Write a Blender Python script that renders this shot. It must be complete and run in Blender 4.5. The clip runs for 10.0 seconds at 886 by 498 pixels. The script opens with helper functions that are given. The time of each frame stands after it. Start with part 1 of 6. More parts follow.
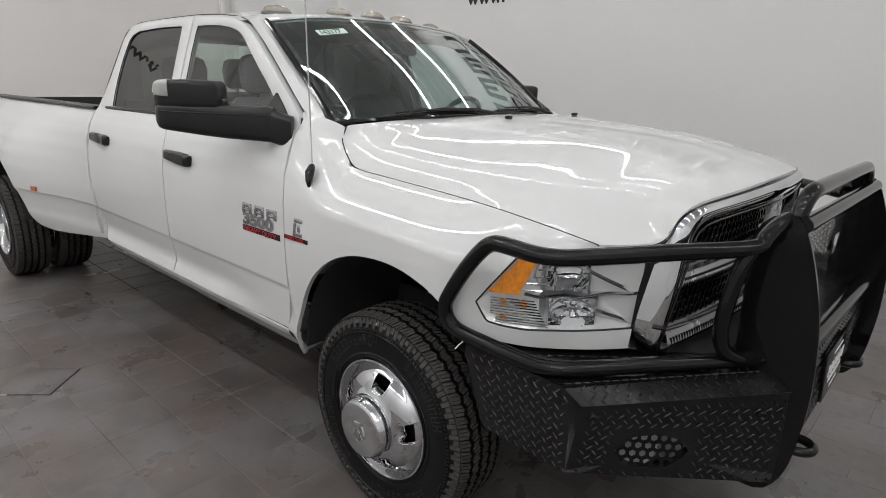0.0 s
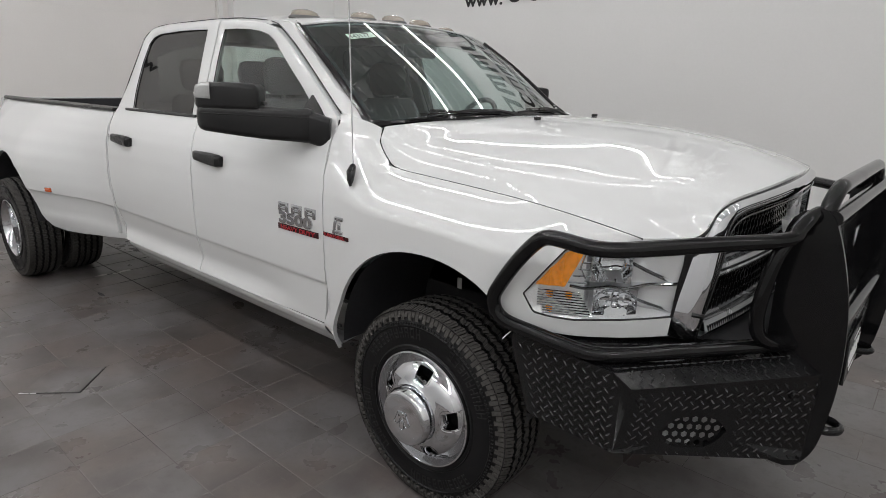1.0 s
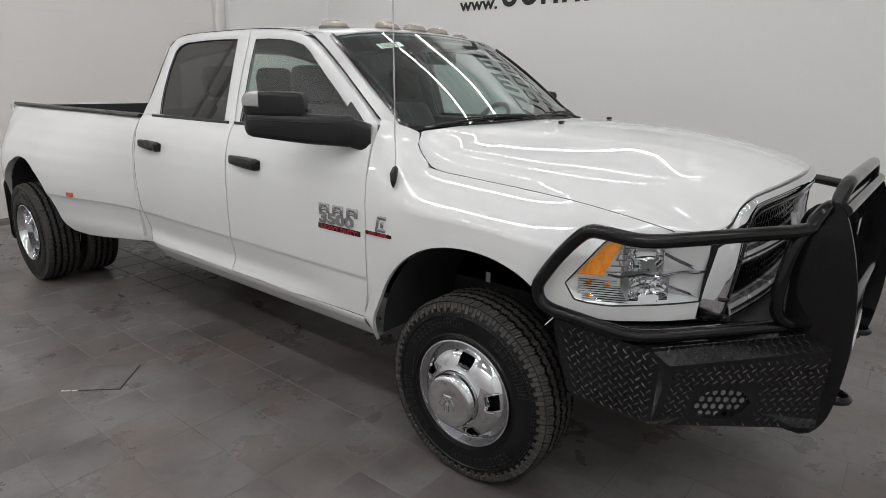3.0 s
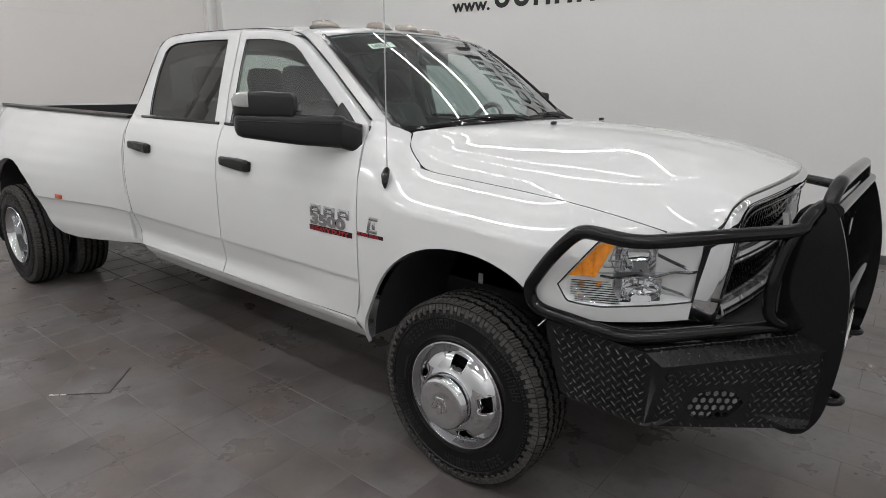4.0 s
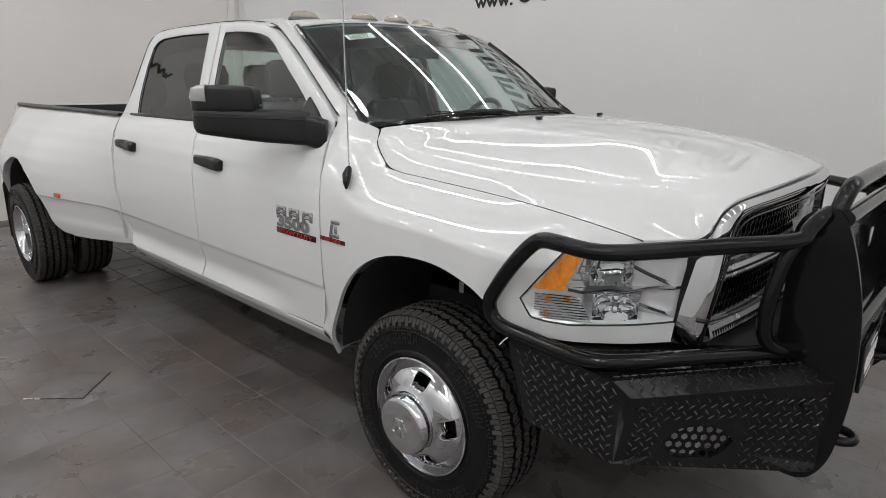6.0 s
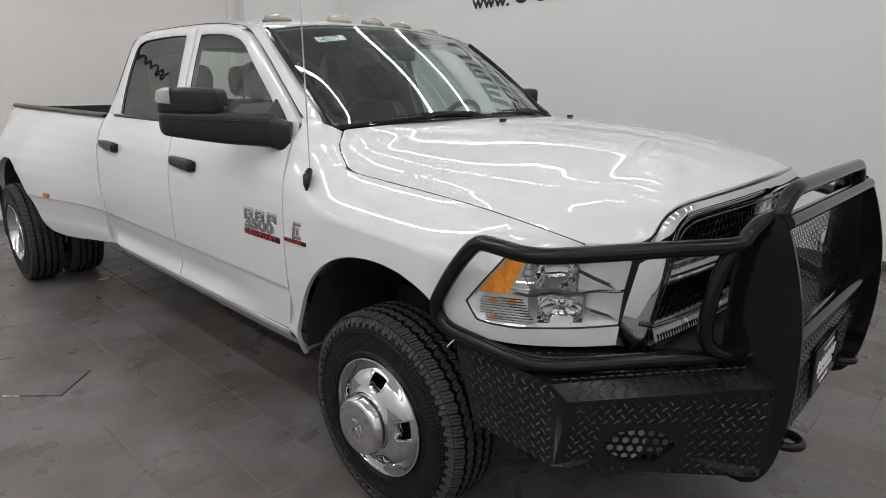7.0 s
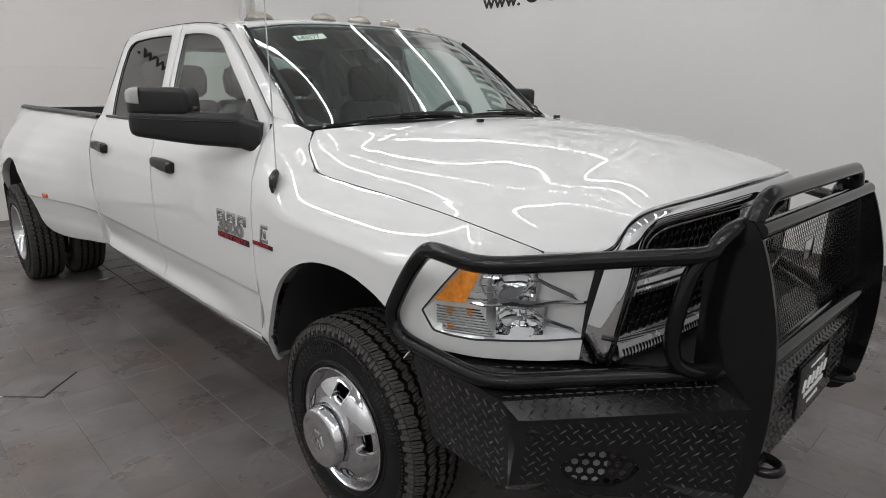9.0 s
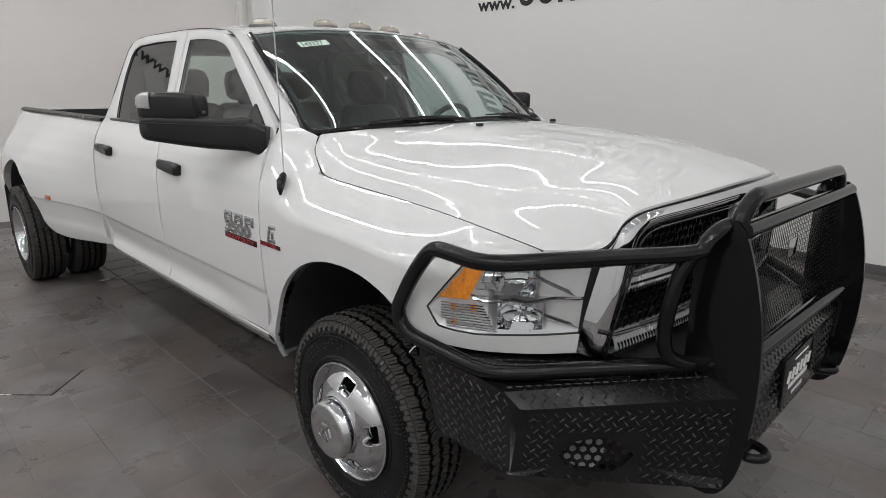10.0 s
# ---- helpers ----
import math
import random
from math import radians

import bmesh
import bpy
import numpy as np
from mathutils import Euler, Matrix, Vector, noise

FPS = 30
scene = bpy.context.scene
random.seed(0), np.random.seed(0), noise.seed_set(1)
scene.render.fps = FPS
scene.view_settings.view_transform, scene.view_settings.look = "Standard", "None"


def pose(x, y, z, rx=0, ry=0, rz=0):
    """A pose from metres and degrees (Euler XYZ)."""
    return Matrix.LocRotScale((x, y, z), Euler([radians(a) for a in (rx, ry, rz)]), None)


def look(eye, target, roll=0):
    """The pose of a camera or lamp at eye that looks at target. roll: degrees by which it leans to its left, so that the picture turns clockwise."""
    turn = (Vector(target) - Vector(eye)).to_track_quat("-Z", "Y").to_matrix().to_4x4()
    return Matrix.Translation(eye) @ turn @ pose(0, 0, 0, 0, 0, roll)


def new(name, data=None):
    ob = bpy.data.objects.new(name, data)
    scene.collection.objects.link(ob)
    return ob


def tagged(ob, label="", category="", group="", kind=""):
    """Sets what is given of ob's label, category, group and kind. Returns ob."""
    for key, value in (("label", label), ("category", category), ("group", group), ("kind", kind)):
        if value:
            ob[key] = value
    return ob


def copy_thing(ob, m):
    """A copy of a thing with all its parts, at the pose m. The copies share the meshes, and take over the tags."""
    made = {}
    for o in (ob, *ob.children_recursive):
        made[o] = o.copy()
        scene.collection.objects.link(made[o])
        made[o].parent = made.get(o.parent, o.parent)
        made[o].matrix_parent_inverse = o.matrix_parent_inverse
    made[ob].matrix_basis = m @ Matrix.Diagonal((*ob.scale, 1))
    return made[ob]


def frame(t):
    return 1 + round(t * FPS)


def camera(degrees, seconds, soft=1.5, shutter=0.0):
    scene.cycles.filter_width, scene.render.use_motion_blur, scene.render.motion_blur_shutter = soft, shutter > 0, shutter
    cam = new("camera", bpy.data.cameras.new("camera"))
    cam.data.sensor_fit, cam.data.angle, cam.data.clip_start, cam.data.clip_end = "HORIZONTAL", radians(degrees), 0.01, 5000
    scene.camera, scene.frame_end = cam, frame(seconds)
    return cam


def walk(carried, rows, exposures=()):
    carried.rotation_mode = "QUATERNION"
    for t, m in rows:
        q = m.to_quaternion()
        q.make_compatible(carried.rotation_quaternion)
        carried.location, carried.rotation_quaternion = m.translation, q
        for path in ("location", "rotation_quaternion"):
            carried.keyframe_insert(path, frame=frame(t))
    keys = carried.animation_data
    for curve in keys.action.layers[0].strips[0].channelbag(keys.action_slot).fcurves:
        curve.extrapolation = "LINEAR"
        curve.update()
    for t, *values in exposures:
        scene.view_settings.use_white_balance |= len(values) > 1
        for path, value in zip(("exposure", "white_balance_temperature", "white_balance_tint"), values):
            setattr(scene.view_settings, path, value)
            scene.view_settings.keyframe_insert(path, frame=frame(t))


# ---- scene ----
cam = camera(73.5, 10.0, soft=0.6)
PATH = [
    (0, (1.478, -2.288, 1.615), (0.19, -0.858, 1.072), 1.3),
    (0.5, (1.481, -2.433, 1.628), (0.214, -0.982, 1.088), 1.3),
    (1, (1.39, -2.493, 1.619), (0.14, -1.029, 1.079), 1.3),
    (1.5, (1.301, -2.535, 1.615), (0.059, -1.063, 1.073), 1.2),
    (2, (1.3, -2.634, 1.63), (0.069, -1.152, 1.093), 1.1),
    (2.5, (1.314, -2.749, 1.636), (0.096, -1.256, 1.1), 1.1),
    (2.7, (1.323, -2.774, 1.645), (0.110, -1.278, 1.107), 1.0),
    (3.8, (1.334, -2.769, 1.643), (0.142, -1.255, 1.109), 0.9),
    (4, (1.326, -2.758, 1.641), (0.135, -1.242, 1.107), 0.9),
    (4.5, (1.303, -2.68, 1.635), (0.087, -1.186, 1.1), 0.8),
    (5, (1.323, -2.549, 1.614), (0.043, -1.109, 1.078), 0.6),
    (5.2, (1.334, -2.504, 1.608), (0.044, -1.073, 1.072), 0.6),
    (6.3, (1.460, -2.377, 1.608), (0.165, -0.949, 1.076), 0.5),
    (6.5, (1.501, -2.354, 1.615), (0.203, -0.928, 1.082), 0.5),
    (7, (1.556, -2.277, 1.619), (0.236, -0.872, 1.086), 0.5),
    (7.5, (1.591, -2.153, 1.612), (0.23, -0.787, 1.08), 0.4),
    (8, (1.613, -2.071, 1.599), (0.239, -0.719, 1.068), 0.4),
    (8.5, (1.624, -2.061, 1.601), (0.248, -0.709, 1.072), 0.4),
    (9, (1.634, -2.071, 1.61), (0.258, -0.72, 1.082), 0.4),
    (9.5, (1.651, -2.106, 1.625), (0.278, -0.751, 1.098), 0.4),
    (10, (1.674, -2.154, 1.63), (0.312, -0.787, 1.103), 0.4),
]
walk(cam, [(t, look(eye, target, roll)) for t, eye, target, roll in PATH])

# ---- world, lights, exposure ----
world = bpy.data.worlds.new("room_world")
scene.world = world
world.use_nodes = True
world.node_tree.nodes["Background"].inputs["Color"].default_value = (0.9, 0.93, 1.0, 1)
world.node_tree.nodes["Background"].inputs["Strength"].default_value = 0.02
scene.view_settings.exposure = -0.15

ROOM = dict(x0=-7.13, x1=6.6, y0=-6.3, y1=4.33, top=5.2)
LIGHT_PER_METRE = 5.3
# gains make the lines over the aisle beside and before the truck brighter, as fill
FRONT_GAIN = 1.2
LINE_GAIN = {3.70: 0.66, 2.40: 0.62, 0.04: 0.55, -1.4: 0.85, -3.4: 2.3, -5.6: 2.6}
# lines of light under the ceiling: x from, x to, y; those from x 1.6 are unseen, added fill
STRIPS = [(-6.6, 0.1, 3.70), (-6.6, 0.2, 2.40), (-6.6, 0.6, 0.04), (-6.6, 0.6, -1.4), (-6.6, 0.6, -3.4), (-6.6, 0.6, -5.6),
          (1.6, 6.2, 3.70), (1.6, 6.2, 2.40), (1.6, 6.2, 0.04), (1.6, 6.2, -1.4), (1.6, 6.2, -3.4), (1.6, 6.2, -5.6)]



# ---- materials ----
def node(nt, kind, **values):
    n = nt.nodes.new(kind)
    for key, value in values.items():
        n.inputs[key.replace("_", " ")].default_value = value
    return n


def surf(name, base, rough=0.5, metal=0.0, coat=0.0, coat_rough=0.04, var=0.06, scale=3.0, fine=60.0, bump=0.0, bump_scale=120.0, rough_var=0.08, random=0.0, spec=0.5, base2=None, in_place=False, coat_ior=1.5):
    """A solid surface with variation at two scales, fine relief and, if asked, a shift from piece to piece."""
    m = bpy.data.materials.new(name)
    m.use_nodes = True
    nt = m.node_tree
    link = nt.links.new
    p = nt.nodes["Principled BSDF"]
    p.inputs["Metallic"].default_value = metal
    p.inputs["Coat Weight"].default_value = coat
    p.inputs["Coat Roughness"].default_value = coat_rough
    p.inputs["Coat IOR"].default_value = coat_ior
    p.inputs["Specular IOR Level"].default_value = spec
    tc = nt.nodes.new("ShaderNodeNewGeometry" if in_place else "ShaderNodeTexCoord")
    coords = tc.outputs["Position" if in_place else "Object"]
    big = node(nt, "ShaderNodeTexNoise", Scale=scale, Detail=5.0, Roughness=0.6)
    small = node(nt, "ShaderNodeTexNoise", Scale=fine, Detail=3.0, Roughness=0.6)
    link(coords, big.inputs["Vector"])
    link(coords, small.inputs["Vector"])
    add = nt.nodes.new("ShaderNodeMath")
    add.operation = "ADD"
    link(big.outputs["Fac"], add.inputs[0])
    link(small.outputs["Fac"], add.inputs[1])
    rng = node(nt, "ShaderNodeMapRange")
    rng.inputs["From Min"].default_value, rng.inputs["From Max"].default_value = 0.6, 1.4
    rng.inputs["To Min"].default_value, rng.inputs["To Max"].default_value = 1 - var, 1 + var
    link(add.outputs[0], rng.inputs["Value"])
    value = rng.outputs["Result"]
    if random:
        info = nt.nodes.new("ShaderNodeObjectInfo")
        r2 = node(nt, "ShaderNodeMapRange")
        r2.inputs["To Min"].default_value, r2.inputs["To Max"].default_value = 1 - random, 1 + random
        link(info.outputs["Random"], r2.inputs["Value"])
        mul = nt.nodes.new("ShaderNodeMath")
        mul.operation = "MULTIPLY"
        link(value, mul.inputs[0])
        link(r2.outputs["Result"], mul.inputs[1])
        value = mul.outputs[0]
    scale_colour = nt.nodes.new("ShaderNodeVectorMath")
    scale_colour.operation = "SCALE"
    scale_colour.inputs[0].default_value = base[:3]
    link(value, scale_colour.inputs["Scale"])
    if base2:
        cloud = node(nt, "ShaderNodeTexNoise", Scale=scale * 2.3, Detail=5.0, Roughness=0.52)
        link(coords, cloud.inputs["Vector"])
        cr = node(nt, "ShaderNodeMapRange")
        cr.inputs["From Min"].default_value, cr.inputs["From Max"].default_value = 0.30, 0.70
        link(cloud.outputs["Fac"], cr.inputs["Value"])
        blend = nt.nodes.new("ShaderNodeMix")
        blend.data_type = "RGBA"
        blend.inputs[6].default_value, blend.inputs[7].default_value = (*base, 1), (*base2, 1)
        link(cr.outputs["Result"], blend.inputs[0])
        link(blend.outputs[2], scale_colour.inputs[0])
    link(scale_colour.outputs["Vector"], p.inputs["Base Color"])
    rr = node(nt, "ShaderNodeMapRange")
    rr.inputs["From Min"].default_value, rr.inputs["From Max"].default_value = 0.3, 0.7
    rr.inputs["To Min"].default_value, rr.inputs["To Max"].default_value = max(0.0, rough - rough_var), min(1.0, rough + rough_var)
    link(big.outputs["Fac"], rr.inputs["Value"])
    link(rr.outputs["Result"], p.inputs["Roughness"])
    if bump:
        bn = node(nt, "ShaderNodeTexNoise", Scale=bump_scale, Detail=3.0)
        link(coords, bn.inputs["Vector"])
        b = node(nt, "ShaderNodeBump", Strength=bump, Distance=0.004)
        link(bn.outputs["Fac"], b.inputs["Height"])
        link(b.outputs["Normal"], p.inputs["Normal"])
    return m


def glass(name, tint, ior=1.5, rough=0.0, fall=5.0):
    """A thin pane: tinted see-through, gloss by Fresnel."""
    m = bpy.data.materials.new(name)
    m.use_nodes = True
    nt = m.node_tree
    nt.nodes.clear()
    out = nt.nodes.new("ShaderNodeOutputMaterial")
    mix = nt.nodes.new("ShaderNodeMixShader")
    tr = node(nt, "ShaderNodeBsdfTransparent", Color=(*tint, 1))
    gl = node(nt, "ShaderNodeBsdfGlossy", Roughness=rough)
    lw = node(nt, "ShaderNodeLayerWeight")
    power = node(nt, "ShaderNodeMath")
    power.operation = "POWER"
    power.inputs[1].default_value = fall
    rng = node(nt, "ShaderNodeMapRange")
    f0 = 2 * ((ior - 1) / (ior + 1)) ** 2
    rng.inputs["To Min"].default_value, rng.inputs["To Max"].default_value = f0, 1.0
    nt.links.new(lw.outputs["Facing"], power.inputs[0])
    nt.links.new(power.outputs[0], rng.inputs["Value"])
    nt.links.new(rng.outputs["Result"], mix.inputs[0])
    nt.links.new(tr.outputs[0], mix.inputs[1])
    nt.links.new(gl.outputs[0], mix.inputs[2])
    nt.links.new(mix.outputs[0], out.inputs[0])
    return m


M = dict(
    paint=surf("white_paint", (0.625, 0.635, 0.634), rough=0.5, spec=0.0, coat=1.0, coat_rough=0.004, coat_ior=1.6, var=0.012, scale=1.5, fine=900, rough_var=0.03),
    black_paint=surf("black_powder_coat", (0.0052, 0.0052, 0.0057), rough=0.09, spec=0.30, var=0.25, scale=4, fine=200, bump=0.03, bump_scale=300),
    # tread bars paler than their plate: the glints are put into the colour
    pale_bars=surf("glint_tread_bars", (0.022, 0.022, 0.023), rough=0.26, spec=0.45, var=0.3, scale=9, fine=90),
    tread=surf("black_tread_plate", (0.0070, 0.0070, 0.0076), rough=0.17, spec=0.34, var=0.3, scale=5, fine=160, bump=0.12, bump_scale=140, rough_var=0.12),
    plastic=surf("black_plastic", (0.0095, 0.0095, 0.010), rough=0.33, spec=0.35, var=0.15, fine=300, bump=0.15, bump_scale=900),
    gloss_black=surf("gloss_black", (0.008, 0.008, 0.009), rough=0.12, var=0.2),
    dark=surf("dark_lining", (0.020, 0.020, 0.0225), rough=0.7, var=0.3, bump=0.1),
    chrome=surf("chrome", (0.58, 0.59, 0.61), rough=0.035, metal=1.0, var=0.02, rough_var=0.015),
    sparkle=surf("fluted_reflector", (0.88, 0.89, 0.90), rough=0.10, metal=0.35, var=0.06, bump=0.7, bump_scale=55),
    steel=surf("polished_steel", (0.60, 0.61, 0.63), rough=0.10, metal=1.0, var=0.05, rough_var=0.04),
    rubber=surf("tyre_rubber", (0.0045, 0.0045, 0.0050), rough=0.42, spec=0.24, var=0.25, scale=8, fine=150, bump=0.1, bump_scale=250),
    # lighter copy of the tyre rubber: the light on the low lettering as colour
    side_mark=surf("raised_side_rubber", (0.0125, 0.0125, 0.013), rough=0.36, spec=0.4, var=0.25, scale=8, fine=150),
    silver=surf("silvered_plastic", (0.66, 0.67, 0.68), rough=0.28, metal=0.55, var=0.05, rough_var=0.06),
    corner_lens=surf("clear_corner_lens", (0.33, 0.335, 0.33), rough=0.15, coat=1.0, var=0.2, scale=25, fine=200),
    # pale with dust, and lighter than the groove walls to paint in their shade
    tread_rubber=surf("dusty_lit_tread_rubber", (0.056, 0.053, 0.050), rough=0.8, spec=0.3, var=0.35, scale=10, fine=160, bump=0.1, bump_scale=300),
    amber=surf("amber_reflector", (0.94, 0.31, 0.010), rough=0.16, coat=0.6, var=0.35, scale=30, fine=90, bump=0.6, bump_scale=90),
    orange=surf("orange_lens", (0.50, 0.085, 0.015), rough=0.2, coat=0.5, var=0.1),
    strip=surf("dark_badge_strip", (0.040, 0.006, 0.008), rough=0.25, var=0.1),
    red=surf("red_badge", (0.30, 0.012, 0.020), rough=0.3, var=0.05),
    wall=surf("white_wall_paint", (0.76, 0.76, 0.75), rough=0.55, var=0.02, scale=0.8, fine=40, bump=0.05, bump_scale=200),
    door_panel=surf("white_steel_door", (0.74, 0.72, 0.70), rough=0.45, var=0.03, scale=1.0, fine=60, bump=0.06, bump_scale=60),
    ceiling=surf("white_ribbed_ceiling", (0.82, 0.82, 0.82), rough=0.5, var=0.04),
    grout=surf("grey_grout", (0.185, 0.168, 0.155), base2=(0.050, 0.046, 0.043), rough=0.8, var=0.2, scale=0.9, bump=0.2),
    joint=surf("dirty_joint", (0.040, 0.037, 0.035), rough=0.8, var=0.4, scale=6),
    chip=surf("broken_tile_edge", (0.42, 0.40, 0.38), rough=0.7, var=0.3, scale=20),
    skirting=surf("grey_skirting", (0.10, 0.095, 0.095), rough=0.5, var=0.1),
    sign=surf("black_sign_letters", (0.012, 0.012, 0.012), rough=0.5, var=0.1),
    seat=surf("grey_seat_vinyl", (0.085, 0.088, 0.088), rough=0.6, var=0.12, bump=0.15, bump_scale=300),
    interior=surf("dark_grey_interior", (0.09, 0.095, 0.097), rough=0.65, var=0.15, bump=0.1, bump_scale=400),
    headliner=surf("light_grey_headliner", (0.52, 0.53, 0.52), rough=0.9, var=0.05),
    ink=surf("marker_ink", (0.02, 0.025, 0.02), rough=0.6, var=0.1),
    label=surf("green_paper_label", (0.56, 0.70, 0.63), rough=0.6, var=0.05),
    plate_white=surf("white_print", (0.78, 0.78, 0.78), rough=0.4, var=0.03),
    metal_dark=surf("cast_steel", (0.10, 0.10, 0.10), rough=0.45, metal=0.8, var=0.2),
    lamp_white=surf("silvered_reflector", (0.88, 0.89, 0.90), rough=0.17, metal=0.5, var=0.04, rough_var=0.05),
    lamp_clear=surf("clear_lamp_lens", (0.27, 0.24, 0.20), rough=0.10, coat=0.6, var=0.12, scale=30),
)


def stone_tile(name):
    """Slate-look floor tile: grey and rust-brown clouds, darker patches, pale scuffs, a shade of its own for each tile."""
    m = bpy.data.materials.new(name)
    m.use_nodes = True
    nt = m.node_tree
    link = nt.links.new
    p = nt.nodes["Principled BSDF"]
    place = nt.nodes.new("ShaderNodeNewGeometry").outputs["Position"]
    info = nt.nodes.new("ShaderNodeObjectInfo").outputs["Random"]

    def cloud(scale, detail, rough, lo, hi, stretch=None, own=0.0):
        n = node(nt, "ShaderNodeTexNoise", Scale=scale, Detail=detail, Roughness=rough)
        n.noise_dimensions = "4D"
        mul = node(nt, "ShaderNodeMath")
        mul.operation = "MULTIPLY"
        mul.inputs[1].default_value = own
        link(info, mul.inputs[0])
        link(mul.outputs[0], n.inputs["W"])
        if stretch:
            mp = node(nt, "ShaderNodeMapping", Scale=stretch[:3])
            mp.inputs["Rotation"].default_value = (0, 0, stretch[3])
            link(place, mp.inputs["Vector"])
            link(mp.outputs[0], n.inputs["Vector"])
        else:
            link(place, n.inputs["Vector"])
        r = node(nt, "ShaderNodeMapRange")
        r.interpolation_type = "SMOOTHSTEP"
        r.inputs["From Min"].default_value, r.inputs["From Max"].default_value = lo, hi
        link(n.outputs["Fac"], r.inputs["Value"])
        return r.outputs["Result"]

    def blend(fac, a, b):
        mix = nt.nodes.new("ShaderNodeMix")
        mix.data_type = "RGBA"
        link(fac, mix.inputs[0])
        for k, c in ((6, a), (7, b)):
            if isinstance(c, tuple):
                mix.inputs[k].default_value = (*c, 1)
            else:
                link(c, mix.inputs[k])
        return mix.outputs[2]

    base = blend(cloud(1.6, 3, 0.5, 0.36, 0.64, own=0.3), (0.148, 0.141, 0.140), (0.123, 0.102, 0.092))
    base = blend(cloud(2.8, 3, 0.5, 0.40, 0.72, own=0.45), base, (0.080, 0.071, 0.068))
    base = blend(cloud(19.0, 6, 0.75, 0.46, 0.80), base, (0.083, 0.071, 0.066))
    base = blend(cloud(5.5, 7, 0.75, 0.54, 0.86, (1.0, 6.0, 1.0, 0.6)), base, (0.190, 0.168, 0.156))
    base = blend(cloud(6.5, 7, 0.75, 0.54, 0.86, (6.0, 1.0, 1.0, 0.3)), base, (0.186, 0.157, 0.142))
    tone = node(nt, "ShaderNodeMapRange")
    tone.inputs["To Min"].default_value, tone.inputs["To Max"].default_value = 0.955, 1.045
    link(info, tone.inputs["Value"])
    sc = nt.nodes.new("ShaderNodeVectorMath")
    sc.operation = "SCALE"
    link(base, sc.inputs[0])
    link(tone.outputs["Result"], sc.inputs["Scale"])
    link(sc.outputs["Vector"], p.inputs["Base Color"])
    gloss = node(nt, "ShaderNodeMapRange")
    gloss.inputs["To Min"].default_value, gloss.inputs["To Max"].default_value = 0.24, 0.42
    link(cloud(2.4, 5, 0.6, 0.3, 0.7), gloss.inputs["Value"])
    link(gloss.outputs["Result"], p.inputs["Roughness"])
    relief_noise = node(nt, "ShaderNodeTexNoise", Scale=28.0, Detail=5.0)
    link(place, relief_noise.inputs["Vector"])
    bump = node(nt, "ShaderNodeBump", Strength=0.12, Distance=0.004)
    link(relief_noise.outputs["Fac"], bump.inputs["Height"])
    link(bump.outputs["Normal"], p.inputs["Normal"])
    return m


M["tile"] = stone_tile("grey_brown_stone_tile")
diffuser = bpy.data.materials.new("lit_diffuser")
diffuser.use_nodes = True
diffuser.node_tree.nodes["Principled BSDF"].inputs["Emission Color"].default_value = (1.0, 0.99, 0.992, 1)
diffuser.node_tree.nodes["Principled BSDF"].inputs["Emission Strength"].default_value = 9.5
G = dict(
    clear=glass("windscreen_glass", (0.58, 0.735, 0.715), ior=1.75, fall=3.2),
    front=glass("door_glass", (0.82, 0.88, 0.85), ior=1.5),
    privacy=glass("privacy_glass", (0.075, 0.078, 0.076), ior=1.55),
    lens=glass("lamp_glass", (0.95, 0.96, 0.96), ior=1.45),
)


# ---- mesh helpers ----
def curve(pts, n):
    """n points along a smooth line through pts, evenly spaced."""
    P = np.array(pts, float)
    Q = np.vstack([2 * P[0] - P[1], P, 2 * P[-1] - P[-2]])
    out = []
    for i in range(len(P) - 1):
        a, b, c, d = Q[i:i + 4]
        for t in np.linspace(0, 1, 12, endpoint=False):
            out.append(0.5 * (2 * b + (c - a) * t + (2 * a - 5 * b + 4 * c - d) * t ** 2 + (3 * b - a - 3 * c + d) * t ** 3))
    out.append(P[-1])
    return resample(out, n)


def resample(pts, n):
    P = np.array(pts, float)
    s = np.concatenate([[0], np.cumsum(np.linalg.norm(np.diff(P, axis=0), axis=1))])
    u = np.linspace(0, s[-1], n)
    return np.stack([np.interp(u, s, P[:, k]) for k in range(P.shape[1])], 1)


def at(x, table):
    """Linear look-up in ((x, value), ...)."""
    return float(np.interp(x, [r[0] for r in table], [r[1] for r in table]))


def sheet(P, depth=None):
    """Quads over a grid of points; depth: a vector by which the border is folded back."""
    P = np.array(P, float)
    a, b = P.shape[:2]
    verts = [tuple(p) for p in P.reshape(-1, 3)]
    faces = [(i * b + j, i * b + j + 1, (i + 1) * b + j + 1, (i + 1) * b + j) for i in range(a - 1) for j in range(b - 1)]
    if depth is not None:
        loop = [j for j in range(b)] + [i * b + b - 1 for i in range(1, a)] + [(a - 1) * b + j for j in range(b - 2, -1, -1)] + [i * b for i in range(a - 2, 0, -1)]
        base = len(verts)
        verts += [tuple(np.array(verts[k]) + np.array(depth)) for k in loop]
        n = len(loop)
        faces += [(loop[k], loop[(k + 1) % n], base + (k + 1) % n, base + k) for k in range(n)]
    return verts, faces


def ring_strip(A, B, closed=True):
    """Quads between two lines of as many points."""
    n = len(A)
    verts = [tuple(p) for p in A] + [tuple(p) for p in B]
    return verts, [(k, (k + 1) % n, n + (k + 1) % n, n + k) for k in range(n if closed else n - 1)]


